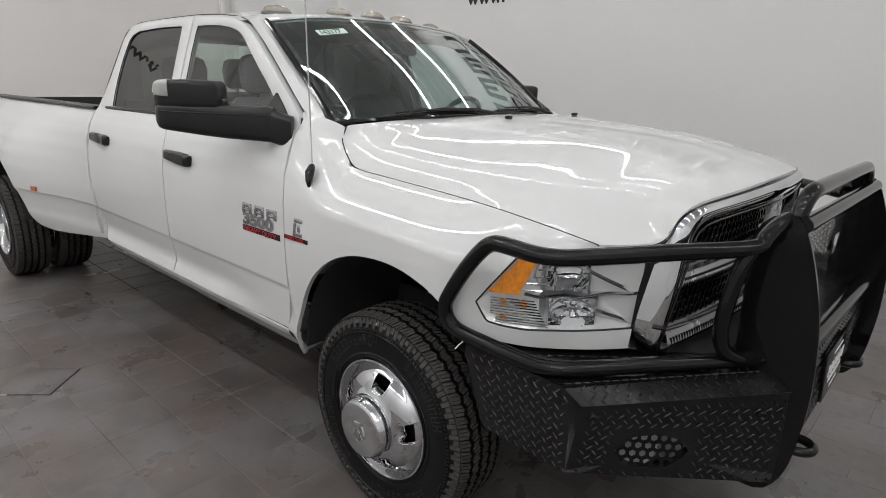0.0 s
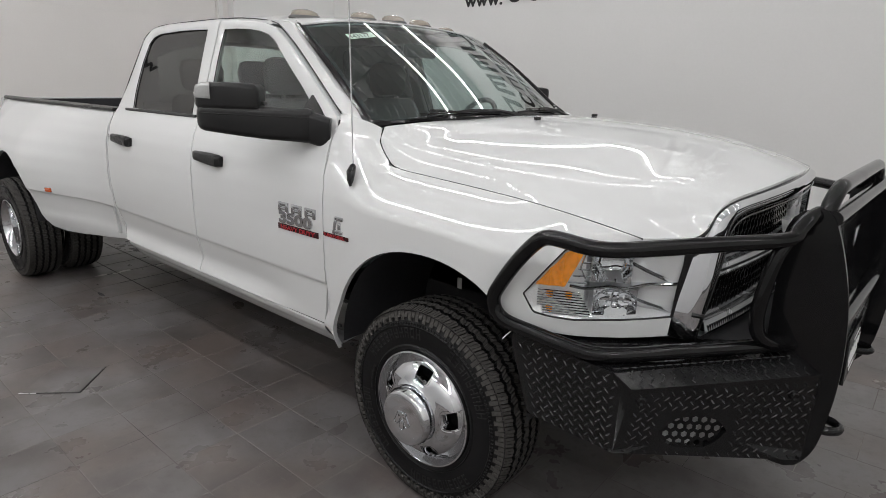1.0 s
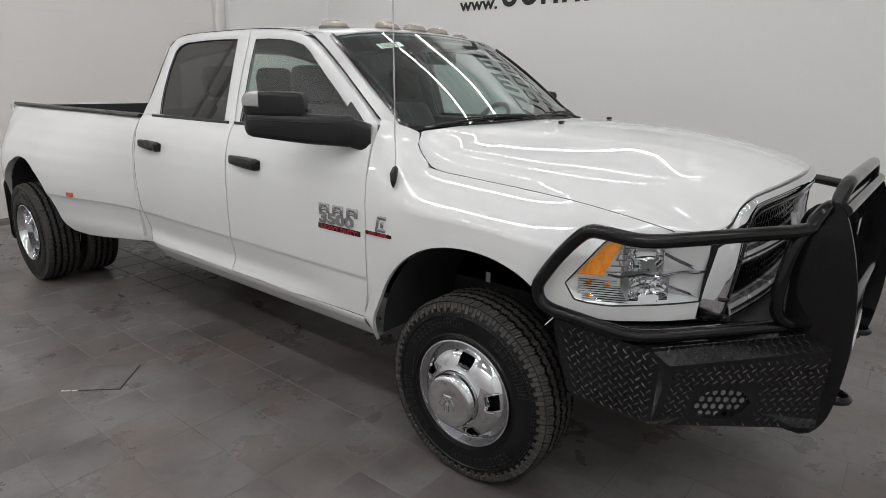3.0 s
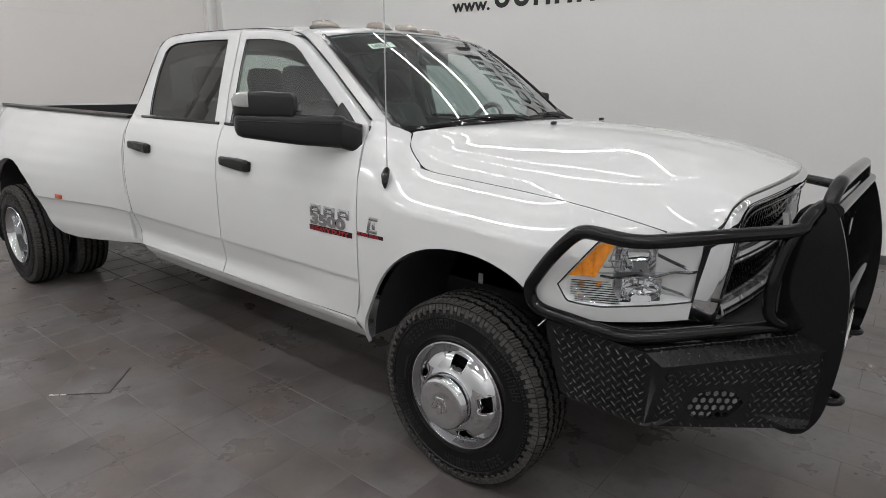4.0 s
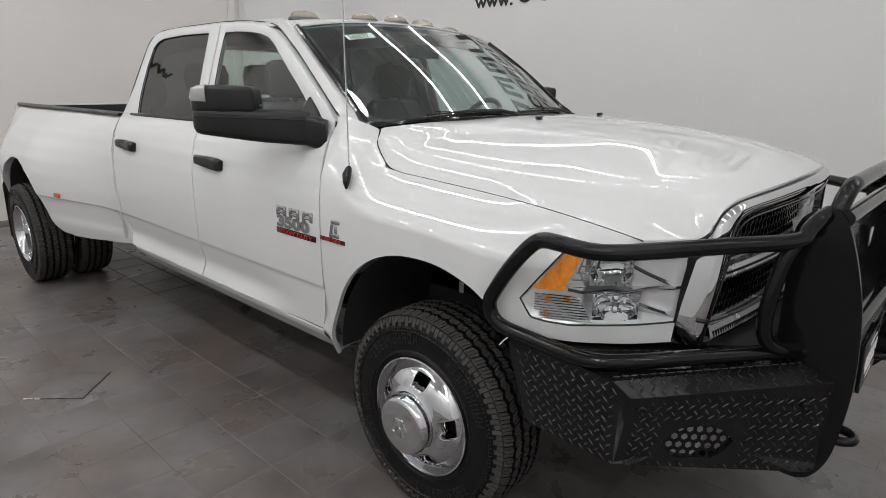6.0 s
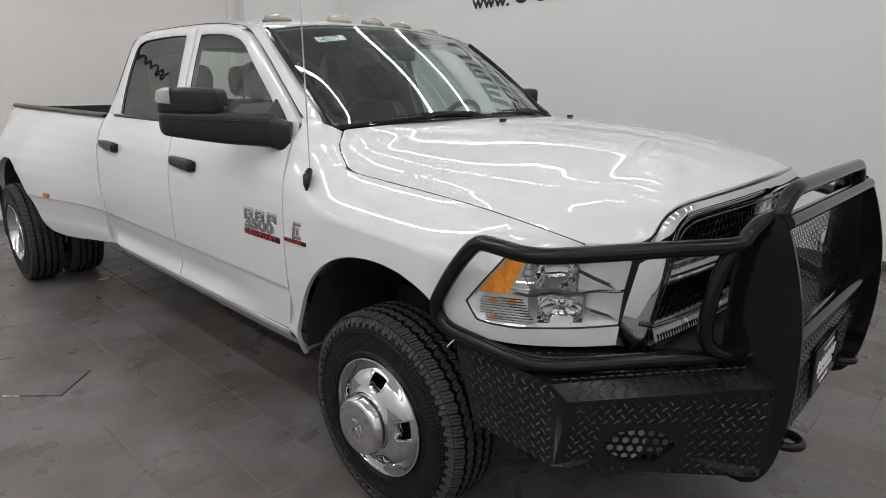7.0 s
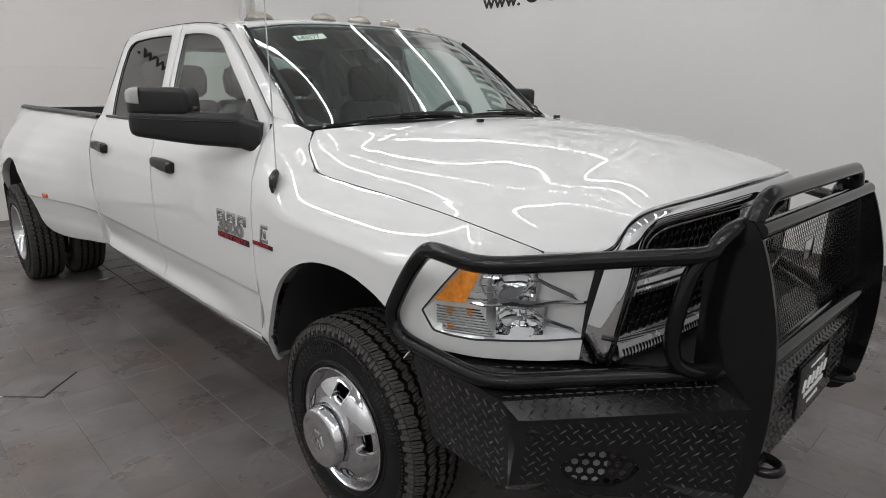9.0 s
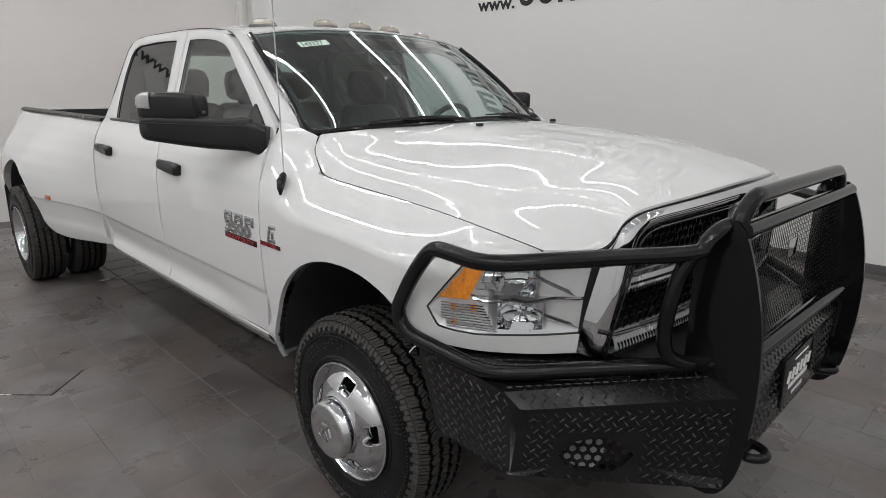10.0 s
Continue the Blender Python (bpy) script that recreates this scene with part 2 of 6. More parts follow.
def loft(rings, caps=True, closed=True):
    verts, faces = [], []
    n = len(rings[0])
    for r in rings:
        verts += [tuple(p) for p in r]
    for i in range(len(rings) - 1):
        for k in range(n if closed else n - 1):
            faces.append((i * n + k, i * n + (k + 1) % n, (i + 1) * n + (k + 1) % n, (i + 1) * n + k))
    if caps:
        faces.append(tuple(range(n - 1, -1, -1)))
        faces.append(tuple((len(rings) - 1) * n + k for k in range(n)))
    return verts, faces


def tube(pts, radius, seg=10, n=0, caps=True):
    """A round bar along a line; n: smooth it to n points first. radius may be a list."""
    P = curve(pts, n) if n else np.array(pts, float)
    rad = radius if isinstance(radius, (list, tuple, np.ndarray)) else [radius] * len(P)
    rings, side = [], None
    for i, p in enumerate(P):
        t = P[min(i + 1, len(P) - 1)] - P[max(i - 1, 0)]
        t = t / (np.linalg.norm(t) + 1e-9)
        if side is None:
            side = np.cross(t, (0, 0, 1) if abs(t[2]) < 0.9 else (1, 0, 0))
        side = side - t * np.dot(side, t)
        side = side / np.linalg.norm(side)
        up = np.cross(t, side)
        rings.append([p + rad[i] * (math.cos(a) * side + math.sin(a) * up) for a in np.linspace(0, 2 * math.pi, seg, endpoint=False)])
    return loft(rings, caps)


def spin(profile, seg=48, axis="y", centre=(0, 0, 0), closed=False):
    """A lathe: profile of (offset along the axis, radius)."""
    rings = []
    for a in np.linspace(0, 2 * math.pi, seg, endpoint=False):
        ring = []
        for o, r in profile:
            c, s = r * math.cos(a), r * math.sin(a)
            ring.append(np.array(centre) + np.array((c, o, s) if axis == "y" else (o, c, s) if axis == "x" else (c, s, o)))
        rings.append(ring)
    n = len(profile)
    verts = [tuple(p) for r in rings for p in r]
    faces = []
    for i in range(seg):
        j = (i + 1) % seg
        for k in range(n if closed else n - 1):
            l = (k + 1) % n
            faces.append((i * n + k, i * n + l, j * n + l, j * n + k))
    return verts, faces


def block(centre, size, bevel=0.0, turn=(0, 0, 0)):
    bm = bmesh.new()
    bmesh.ops.create_cube(bm, size=1)
    bmesh.ops.scale(bm, vec=size, verts=bm.verts)
    if bevel:
        bmesh.ops.bevel(bm, geom=list(bm.edges), offset=bevel, segments=2, profile=0.6, affect="EDGES")
    bmesh.ops.transform(bm, matrix=pose(*centre, *turn), verts=bm.verts)
    bm.verts.index_update()
    out = [tuple(v.co) for v in bm.verts], [tuple(v.index for v in f.verts) for f in bm.faces]
    bm.free()
    return out


def prism(outline, thick):
    """A flat plate: outline of 3D points, thick: the vector through it."""
    A = [np.array(p, float) for p in outline]
    return loft([A, [p + np.array(thick) for p in A]])


def joined(*pieces):
    verts, faces = [], []
    for v, f in pieces:
        k = len(verts)
        verts += list(v)
        faces += [tuple(i + k for i in q) for q in f]
    return verts, faces


def flipped(piece):
    """The same on the other side of the truck."""
    v, f = piece
    return [(x, -y, z) for x, y, z in v], [tuple(reversed(q)) for q in f]


def mesh(name, piece, material, smooth=38):
    me = bpy.data.meshes.new(name)
    v, f = piece
    me.from_pydata([tuple(map(float, p)) for p in v], [], [tuple(map(int, q)) for q in f])
    bm = bmesh.new()
    bm.from_mesh(me)
    bmesh.ops.remove_doubles(bm, verts=bm.verts, dist=0.00005)
    bmesh.ops.recalc_face_normals(bm, faces=bm.faces)
    bm.to_mesh(me)
    bm.free()
    me.materials.append(material)
    if smooth:
        me.shade_smooth()
        me.set_sharp_from_angle(angle=radians(smooth))
    return me


def part(name, piece, material, parent, label="", smooth=38):
    ob = new(name, mesh(name, piece, material, smooth))
    ob.parent = parent
    return tagged(ob, label)


def pair(name, piece, material, parents, label="", smooth=38):
    """A part on the passenger's side and its mirror image on the driver's side; parents: one, or one for each."""
    a, b = parents if isinstance(parents, tuple) else (parents, parents)
    return part(name, piece, material, a, label, smooth), part(name, flipped(piece), material, b, label, smooth)


def thing(name, piece, material, label, category, group="", kind="", smooth=38):
    ob = new(name, mesh(name, piece, material, smooth))
    return tagged(ob, label, category, group, kind)


def text_piece(string, size, depth=0.004, bold=0.0):
    """The outline of a word in the built-in font, as a mesh in the xy plane."""
    cu = bpy.data.curves.new("word", "FONT")
    cu.body, cu.size, cu.extrude, cu.resolution_u = string, size, depth, 3
    cu.offset = bold
    ob = bpy.data.objects.new("word", cu)
    scene.collection.objects.link(ob)
    bpy.context.view_layer.update()
    me = bpy.data.meshes.new_from_object(ob.evaluated_get(bpy.context.evaluated_depsgraph_get()))
    out = [tuple(v.co) for v in me.vertices], [tuple(p.vertices) for p in me.polygons]
    bpy.data.objects.remove(ob)
    bpy.data.curves.remove(cu)
    bpy.data.meshes.remove(me)
    return out


def moved(piece, m):
    v, f = piece
    return [tuple(m @ Vector(p)) for p in v], f


# ---- the room ----
R = ROOM
tagged(thing("floor", block(((R["x0"] + R["x1"]) / 2, (R["y0"] + R["y1"]) / 2, -0.0508), (R["x1"] - R["x0"] + 0.4, R["y1"] - R["y0"] + 0.4, 0.1)), M["grout"], "grey tiled showroom floor", "floor", kind="structure", smooth=0))
thing("wall_north", block(((R["x0"] + R["x1"]) / 2, R["y1"] + 0.1, R["top"] / 2), (R["x1"] - R["x0"] + 0.4, 0.2, R["top"])), M["wall"], "plain white painted showroom wall", "wall", kind="structure", smooth=0)
# unseen south and east walls, added; the south one stands close to bounce light
thing("wall_south", block(((R["x0"] + R["x1"]) / 2, R["y0"] - 0.1, R["top"] / 2), (R["x1"] - R["x0"] + 0.4, 0.2, R["top"])), M["wall"], "plain white painted showroom wall", "wall", kind="structure", smooth=0)
thing("wall_east", block((R["x1"] + 0.1, (R["y0"] + R["y1"]) / 2, R["top"] / 2), (0.2, R["y1"] - R["y0"], R["top"])), M["wall"], "plain white painted showroom wall", "wall", kind="structure", smooth=0)
DOOR_Y0, DOOR_Y1, DOOR_TOP = -3.2, 2.30, 4.27
thing("wall_west", joined(
    block((R["x0"] + 0.03, (2.48 + R["y1"]) / 2, R["top"] / 2), (0.3, R["y1"] - 2.48, R["top"])),
    block((R["x0"] + 0.03, (DOOR_Y0 - 0.18 + R["y0"]) / 2, R["top"] / 2), (0.3, DOOR_Y0 - 0.18 - R["y0"], R["top"])),
    block((R["x0"] + 0.03, (DOOR_Y0 - 0.18 + 2.48) / 2, (DOOR_TOP + R["top"]) / 2), (0.3, 2.48 - DOOR_Y0 + 0.18, R["top"] - DOOR_TOP))),
    M["wall"], "white wall round the overhead door", "wall", kind="structure", smooth=0)
# ceiling with its ribs in one mesh
ribs = [block(((R["x0"] + R["x1"]) / 2, (R["y0"] + R["y1"]) / 2, R["top"] + 0.1), (R["x1"] - R["x0"] + 0.4, R["y1"] - R["y0"] + 0.4, 0.2))]
for k in range(int((R["y1"] - R["y0"]) / 0.305)):
    ribs.append(block(((R["x0"] + R["x1"]) / 2, R["y0"] + 0.15 + 0.305 * k, R["top"] - 0.04), (R["x1"] - R["x0"] - 0.05, 0.05, 0.08)))
thing("ceiling", joined(*ribs), M["ceiling"], "white ribbed metal ceiling", "ceiling", kind="structure", smooth=0)
for name, c, s in (("skirting_north", ((R["x0"] + R["x1"]) / 2, R["y1"] - 0.008, 0.043), (R["x1"] - R["x0"] - 0.4, 0.016, 0.094)),
                   ("skirting_east", (R["x1"] - 0.008, (R["y0"] + R["y1"]) / 2, 0.043), (0.016, R["y1"] - R["y0"] - 0.1, 0.094))):
    thing(name, block(c, s, 0.003), M["skirting"], "dark grey tiled skirting along the wall", "skirting", kind="structure")

# lamps on the ceiling
def ceiling_lamp(x0, x1, y):
    ob = tagged(new("strip_light"), "long white linear ceiling light, lit", "ceiling light", "ceiling lights")
    ob.location = ((x0 + x1) / 2, y, R["top"] - 0.082)
    part("housing", block((0, 0, 0.036), (x1 - x0, 0.08, 0.092), 0.005), M["wall"], ob)
    part("diffuser", block((0, 0, -0.026), (x1 - x0 - 0.04, 0.036, 0.030), 0.006), diffuser, ob, "lit white diffuser")
    la = bpy.data.lights.new("lamp", "AREA")
    la.shape, la.size, la.size_y, la.energy, la.color = "RECTANGLE", x1 - x0 - 0.06, 0.035, LIGHT_PER_METRE * (x1 - x0) * (FRONT_GAIN if x0 > 1 else 1.0) * LINE_GAIN[y], (1.0, 0.99, 0.992)
    lo = new("lamp", la)
    lo.parent = ob
    lo.location = (0, 0, -0.045)
    return ob


for x0, x1, y in STRIPS:
    ceiling_lamp(x0, x1, y)

# overhead door behind the truck
door = tagged(new("overhead_door"), "closed white sectional overhead door with level joints", "garage door", kind="structure")
door.location = (R["x0"], 0, 0)
for k in range(7):
    part("panel", block((-0.025, (DOOR_Y0 + DOOR_Y1) / 2, 0.302 + 0.6045 * k), (0.05, DOOR_Y1 - DOOR_Y0, 0.6042), 0.0018), M["door_panel"], door, smooth=0)
for y in (DOOR_Y1 + 0.09, DOOR_Y0 - 0.09):
    part("jamb", block((-0.02, y, 2.13), (0.1, 0.179, 4.26), 0.004), M["door_panel"], door)
    part("track", block((0.055, y - 0.05 * (1 if y > 0 else -1), 2.1), (0.05, 0.06, 4.2), 0.004), M["wall"], door)

# writing on the wall: the readable start, the name as plain black shapes
upright = pose(0, 0, 0, 90, 0, 0)


def stroke(path, t):
    """A flat bar of width t along a line in the plane of the wall."""
    P = np.array(path, float)
    D = np.gradient(P, axis=0)
    N = np.stack([-D[:, 1], D[:, 0]], 1) / np.linalg.norm(D, axis=1)[:, None] * t / 2
    rings = [[(x0, y, z0) for (x0, z0), y in ((p + n, -0.008), (p - n, -0.008), (p - n, 0.0), (p + n, 0.0))] for p, n in zip(P, N)]
    return loft(rings)


def glyph(x, z, w, h, seed):
    """A plain sign shape with the weight of a letter: a round-bottomed cup, or uprights with a bar."""
    t = 0.2 * h
    if seed % 5 in (1, 2):
        arc = [(x + w / 2 + (w - t) / 2 * math.cos(a), z + 0.36 * h + (0.36 * h - t / 2) * math.sin(a)) for a in np.linspace(math.pi, 2 * math.pi, 15)]
        top = [(x + w / 2 + (w - t) / 2 * math.cos(a), z + 0.70 * h + (0.30 * h - t / 2) * math.sin(a)) for a in np.linspace(0, math.pi, 15)]
        line = [(x + t / 2, z + h)] + arc + [(x + w - t / 2, z + h)] if seed % 5 == 2 else [(x + t / 2, z + 0.3 * h)] + arc + top
        return stroke(resample(line, 40), t)
    bits = [block((x + t / 2, -0.004, z + h / 2), (t, 0.008, h)), block((x + w - t / 2, -0.004, z + h / 2), (t, 0.008, h))]
    if seed % 5 in (3, 4):
        bits.append(block((x + w / 2, -0.0042, z + h * 0.6), (t * 0.9, 0.008, h * 0.8)))
    bits.append(block((x + w / 2, -0.0044, z + 0.89 * h), (w - 2 * t + 0.002, 0.008, t)))
    return joined(*bits)


def wall_sign(m, z, big):
    """The lettering, built along x and facing -y, then placed by m."""
    sign = tagged(new("wall_sign"), "large black lettering on the white wall", "sign", "wall signs")
    sign.matrix_basis = m
    part("word", moved(text_piece("www.", 0.235, 0.004, 0.004), Matrix.Translation((0, -0.005, z)) @ upright @ Matrix.Diagonal((1.13, 1, 1, 1))), M["sign"], sign, smooth=0)
    rows = [(0.70, z + 0.01, 0.235, 0.30, 9, 0.065, 1), (3.42, z + 0.01, 0.20, 0.22, 4, 0.05, 31)]
    if big:
        rows += [(0.53, z + 0.475, 0.30, 0.36, 10, 0.10, 51), (0.23, z + 0.995, 0.52, 0.60, 6, 0.14, 71)]
    for x, zz, w, h, count, gap, seed in rows:
        for k in range(count):
            part("letter_shape", glyph(x + k * (w + gap), zz, w, h, seed + k), M["sign"], sign, smooth=0)
    return sign


wall_sign(pose(-4.13, R["y1"], 0), 2.625, True)
wall_sign(pose(R["x0"], -2.5, 0, 0, 0, 90), 2.93, False)

# ---- the truck ----
truck = tagged(new("pickup_truck"), "white crew cab dual rear wheel pickup truck with black grille guard", "pickup truck")
WHEELBASE = 4.305
SIDE = ((0.45, 0.885), (0.50, 0.915), (0.55, 0.955), (0.585, 0.988), (0.60, 0.985), (0.625, 0.976), (0.65, 0.969), (0.665, 0.9675), (0.685, 0.970), (0.71, 0.977), (0.74, 0.985), (0.770, 0.992), (0.780, 0.9955), (0.785, 1.000), (0.86, 1.006),
        (0.95, 1.010), (1.05, 1.010), (1.15, 1.006), (1.25, 0.990), (1.32, 0.965), (1.38, 0.930), (1.42, 0.895))


def side_y(z):
    """The passenger's side of cab and fender at a height."""
    return -0.895 + (z - 1.42) * 0.335 if z > 1.42 else -at(z, SIDE)


def on_side(pts):
    return [(x, side_y(z), z) for x, z in pts]


def door_y(x, z):
    """The door's outer face: the flare above the sill runs out towards the front."""
    if z >= 0.770:
        return side_y(z)
    u = min(max((x + 1.15) / 0.50, 0.0), 1.0)
    u = u * u * (3 - 2 * u)
    return side_y(z) * (1 - u) - at(z, ((0.45, 0.955), (0.585, 0.976), (0.66, 0.983), (0.770, 0.992))) * u


# doors
def lower_door(left, right, z0, z1, nx=24, nz=44):
    rows = []
    for z in sorted(list(np.linspace(z0, z1, nz)) + [0.770, 0.780, 0.785]):
        a, b = at(z, left), at(z, right)
        rows.append([(x, door_y(x, z), z) for x in np.linspace(a, b, nx)])
    return sheet(rows, (0, 0.03, 0))


SEAM_R = ((0.585, -2.615), (0.64, -2.655), (0.78, -2.688), (0.93, -2.706), (1.07, -2.71), (1.25, -2.702), (1.37, -2.735), (1.42, -2.742))
SEAM_M = ((0.585, -1.665), (0.65, -1.655), (0.85, -1.628), (1.04, -1.622), (1.18, -1.627), (1.30, -1.640), (1.42, -1.672))
SEAM_F = ((0.585, -0.578), (0.65, -0.560), (0.77, -0.535), (0.92, -0.528), (1.04, -0.527), (1.20, -0.531), (1.29, -0.540), (1.40, -0.566), (1.42, -0.571), (1.472, -0.580), (1.50, -0.597))
G2 = 0.004


def shifted(table, d):
    return [(z, x + d) for z, x in table]


# outlines in x and z, from the lower rear corner upwards and round
REAR_OUT = [(-2.742, 1.42), (-2.70, 1.50), (-2.66, 1.58), (-2.62, 1.70), (-2.575, 1.83), (-2.53, 1.87), (-2.46, 1.892), (-2.285, 1.907), (-1.95, 1.911), (-1.706, 1.909), (-1.704, 1.70), (-1.700, 1.58), (-1.675, 1.42)]
REAR_WIN = [(-2.52, 1.427), (-2.535, 1.50), (-2.537, 1.58), (-2.525, 1.70), (-2.488, 1.81), (-2.45, 1.842), (-2.373, 1.862), (-2.129, 1.871), (-1.95, 1.871), (-1.812, 1.868), (-1.803, 1.70), (-1.795, 1.60), (-1.77, 1.416)]
FRONT_OUT = [(-1.667, 1.42), (-1.692, 1.58), (-1.696, 1.70), (-1.698, 1.909), (-1.55, 1.904), (-1.378, 1.892), (-1.26, 1.876), (-1.171, 1.852), (-1.09, 1.81), (-0.998, 1.752), (-0.885, 1.68), (-0.777, 1.605), (-0.68, 1.54), (-0.583, 1.472), (-0.571, 1.42)]
FRONT_WIN = [(-1.625, 1.425), (-1.632, 1.58), (-1.642, 1.72), (-1.640, 1.862), (-1.52, 1.862), (-1.40, 1.855), (-1.30, 1.843), (-1.215, 1.823), (-1.15, 1.79), (-1.086, 1.742), (-0.97, 1.66), (-0.88, 1.60), (-0.79, 1.535), (-0.72, 1.478), (-0.70, 1.425)]


def door_frame(outer, inner):
    # the two rings matched corner by corner
    A, B = [], []
    for ring, pts in ((A, outer), (B, inner)):
        P = on_side(pts + [pts[0]])
        for i in range(len(P) - 1):
            for t in np.linspace(0, 1, 5, endpoint=False):
                ring.append(np.array(P[i]) * (1 - t) + np.array(P[i + 1]) * t)
    A, B = np.array(A), np.array(B)
    mid = A * 0.25 + B * 0.75 + np.array((0, -0.004, 0))
    mid2 = A * 0.85 + B * 0.15 + np.array((0, -0.004, 0))
    back = B + np.array((0, 0.011, 0))
    fold = A + np.array((0, 0.03, 0))
    return joined(ring_strip(fold, A), ring_strip(A, mid2), ring_strip(mid2, mid), ring_strip(mid, B), ring_strip(B, back))


def pane(outline, depth):
    P = [np.array(p) + np.array((0, depth, 0)) for p in on_side(outline)]
    c = sum(P) / len(P)
    return [tuple(p) for p in P] + [tuple(c)], [(i, (i + 1) % len(P), len(P)) for i in range(len(P))]


def seal(outline, r=0.0028, depth=0.003, closed=True):
    P = [np.array(p) + np.array((0, depth, 0)) for p in on_side(outline + ([outline[0]] if closed else []))]
    return tube(resample(P, 70), r, 6)


def handle(x, z):
    """Pull handle: a bowed bar over a recess cup, thicker and squarer towards the lock end."""
    y = side_y(z)
    rings = []
    for u in np.linspace(0, 1, 17):
        xx = x - 0.135 + 0.27 * u
        bow = 0.034 * min(1.0, max(0.0, u / 0.16), max(0.0, (1 - u) / 0.05 + 0.35)) ** 0.55
        h = 0.021 + 0.009 * min(1.0, u * 1.6) - (0.006 if u in (0.0, 1.0) else 0)
        zc = z + 0.008 - 0.012 * u
        rings.append([(xx, y - 0.004 - bow * f, zc + h * g) for f, g in ((0.1, -1), (0.55, -1.0), (0.9, -0.8), (1.0, -0.4), (1.0, 0.3), (0.9, 0.75), (0.55, 0.98), (0.1, 1))])
    return joined(loft(rings), block((x - 0.02, y - 0.002, z + 0.004), (0.19, 0.012, 0.036), 0.005), block((x + 0.122, y - 0.006, z - 0.004), (0.03, 0.016, 0.05), 0.005))


for label, lo, hi, out, win, left, right, hx, glass_kind in (
        ("white rear door with a tinted window", 0.585, 1.42, REAR_OUT, REAR_WIN, shifted(SEAM_R, G2), shifted(SEAM_M, -G2), (-2.49, 1.240), "privacy"),
        ("white front door with a clear window", 0.585, 1.42, FRONT_OUT, FRONT_WIN, shifted(SEAM_M, G2), shifted(SEAM_F, -G2), (-1.45, 1.228), "front")):
    d = pair("door", joined(lower_door(left, right, lo, hi), door_frame(out, win)), M["paint"], truck, label)
    pair("window_glass", pane(win, 0.009), G[glass_kind], d, "dark privacy glass" if glass_kind == "privacy" else "lightly tinted glass", smooth=0)
    pair("window_seal", seal(win), M["plastic"], d)
    pair("handle", handle(*hx), M["plastic"], d, "black plastic pull handle")

# sill below the doors
rows = []
for z, y in ((0.465, -0.80), (0.455, -0.885), (0.47, -0.905), (0.50, -0.925), (0.53, -0.953), (0.555, -0.974), (0.575, -0.980), (0.581, -0.970), (0.583, -0.91)):
    rows.append([(x, y, z) for x in np.linspace(-2.60, -0.578, 20)])
pair("sill", sheet(rows), M["paint"], truck)

# dark tube standing in for the shaded gap under the doors
pair("sill_gap_shade", tube([(x, -0.9735, 0.5835) for x in np.linspace(-2.60, -0.58, 6)], 0.0032, 6), M["plastic"], truck)

# front fenders, stations from the door to the grille
ARCH_LINE = [(-0.545, 0.456), (-0.530, 0.456), (-0.516, 0.458), (-0.511, 0.485), (-0.508, 0.52), (-0.502, 0.57), (-0.488, 0.635), (-0.462, 0.705), (-0.425, 0.778), (-0.375, 0.85), (-0.315, 0.912), (-0.24, 0.965), (-0.16, 1.0), (-0.08, 1.02), (0.0, 1.028), (0.07, 1.028), (0.14, 1.02), (0.2, 1.005), (0.26, 0.982), (0.306, 0.955), (0.35, 0.918), (0.385, 0.88), (0.40, 0.868), (0.50, 0.862), (0.58, 0.856), (0.70, 0.862), (0.86, 0.873)]
ARCH = [tuple(p) for p in curve(ARCH_LINE, 400)]
# the fender has no crease: its side below the belt is one soft curve
PLAIN = ((0.45, 0.932), (0.50, 0.955), (0.56, 0.972), (0.62, 0.982), (0.70, 0.990), (0.78, 0.998), (0.86, 1.005), (0.95, 1.010), (1.05, 1.010), (1.15, 1.006), (1.25, 0.990))
TAPER = ((-1, 0.0), (0.2, 0.0), (0.30, 0.004), (0.40, 0.02), (0.434, 0.032), (0.48, 0.052), (0.528, 0.078), (0.60, 0.118), (0.66, 0.155), (0.70, 0.182), (0.75, 0.222), (0.80, 0.272), (0.84, 0.318), (0.88, 0.366))
SEAM = [(-0.40, -0.79, 1.435), (-0.386, -0.822, 1.388), (-0.32, -0.85, 1.332), (-0.243, -0.868, 1.297), (-0.07, -0.87, 1.283), (0.168, -0.87, 1.268), (0.397, -0.865, 1.248), (0.586, -0.845, 1.218), (0.729, -0.805, 1.183)]
LAMP_LOW = ((0.434, 0.982), (0.465, 0.924), (0.51, 0.914), (0.571, 0.909), (0.70, 0.922), (0.83, 0.936))
LAMP_HIGH = ((0.434, 0.982), (0.47, 1.034), (0.54, 1.135), (0.56, 1.151), (0.60, 1.156), (0.83, 1.142))
seam_line = curve(SEAM, 120)


def fender_top(x):
    if x <= 0.729:
        xs = seam_line[:, 0]
        return np.array([np.interp(x, xs, seam_line[:, k]) for k in range(3)]) if x > -0.40 else np.array((x, -0.79 - 0.46 * (-0.40 - x), 1.435 + 0.42 * (-0.40 - x)))
    return np.array((x, at(x, ((0.729, -0.805), (0.84, -0.688))), at(x, ((0.729, 1.183), (0.84, 1.187)))))


def fender_y(x, z):
    w = min(max((-0.12 - x) / 0.40, 0), 1)
    w = w * w * (3 - 2 * w)
    u = min(max((x + 0.555) / 0.05, 0), 1)
    u = u * u * (3 - 2 * u)
    low_side = -at(z, PLAIN) * u + side_y(z) * (1 - u) if z < 1.25 else side_y(z)
    return (low_side if z < 1.25 else side_y(1.25)) * (1 - w) + low_side * w + at(x, TAPER)


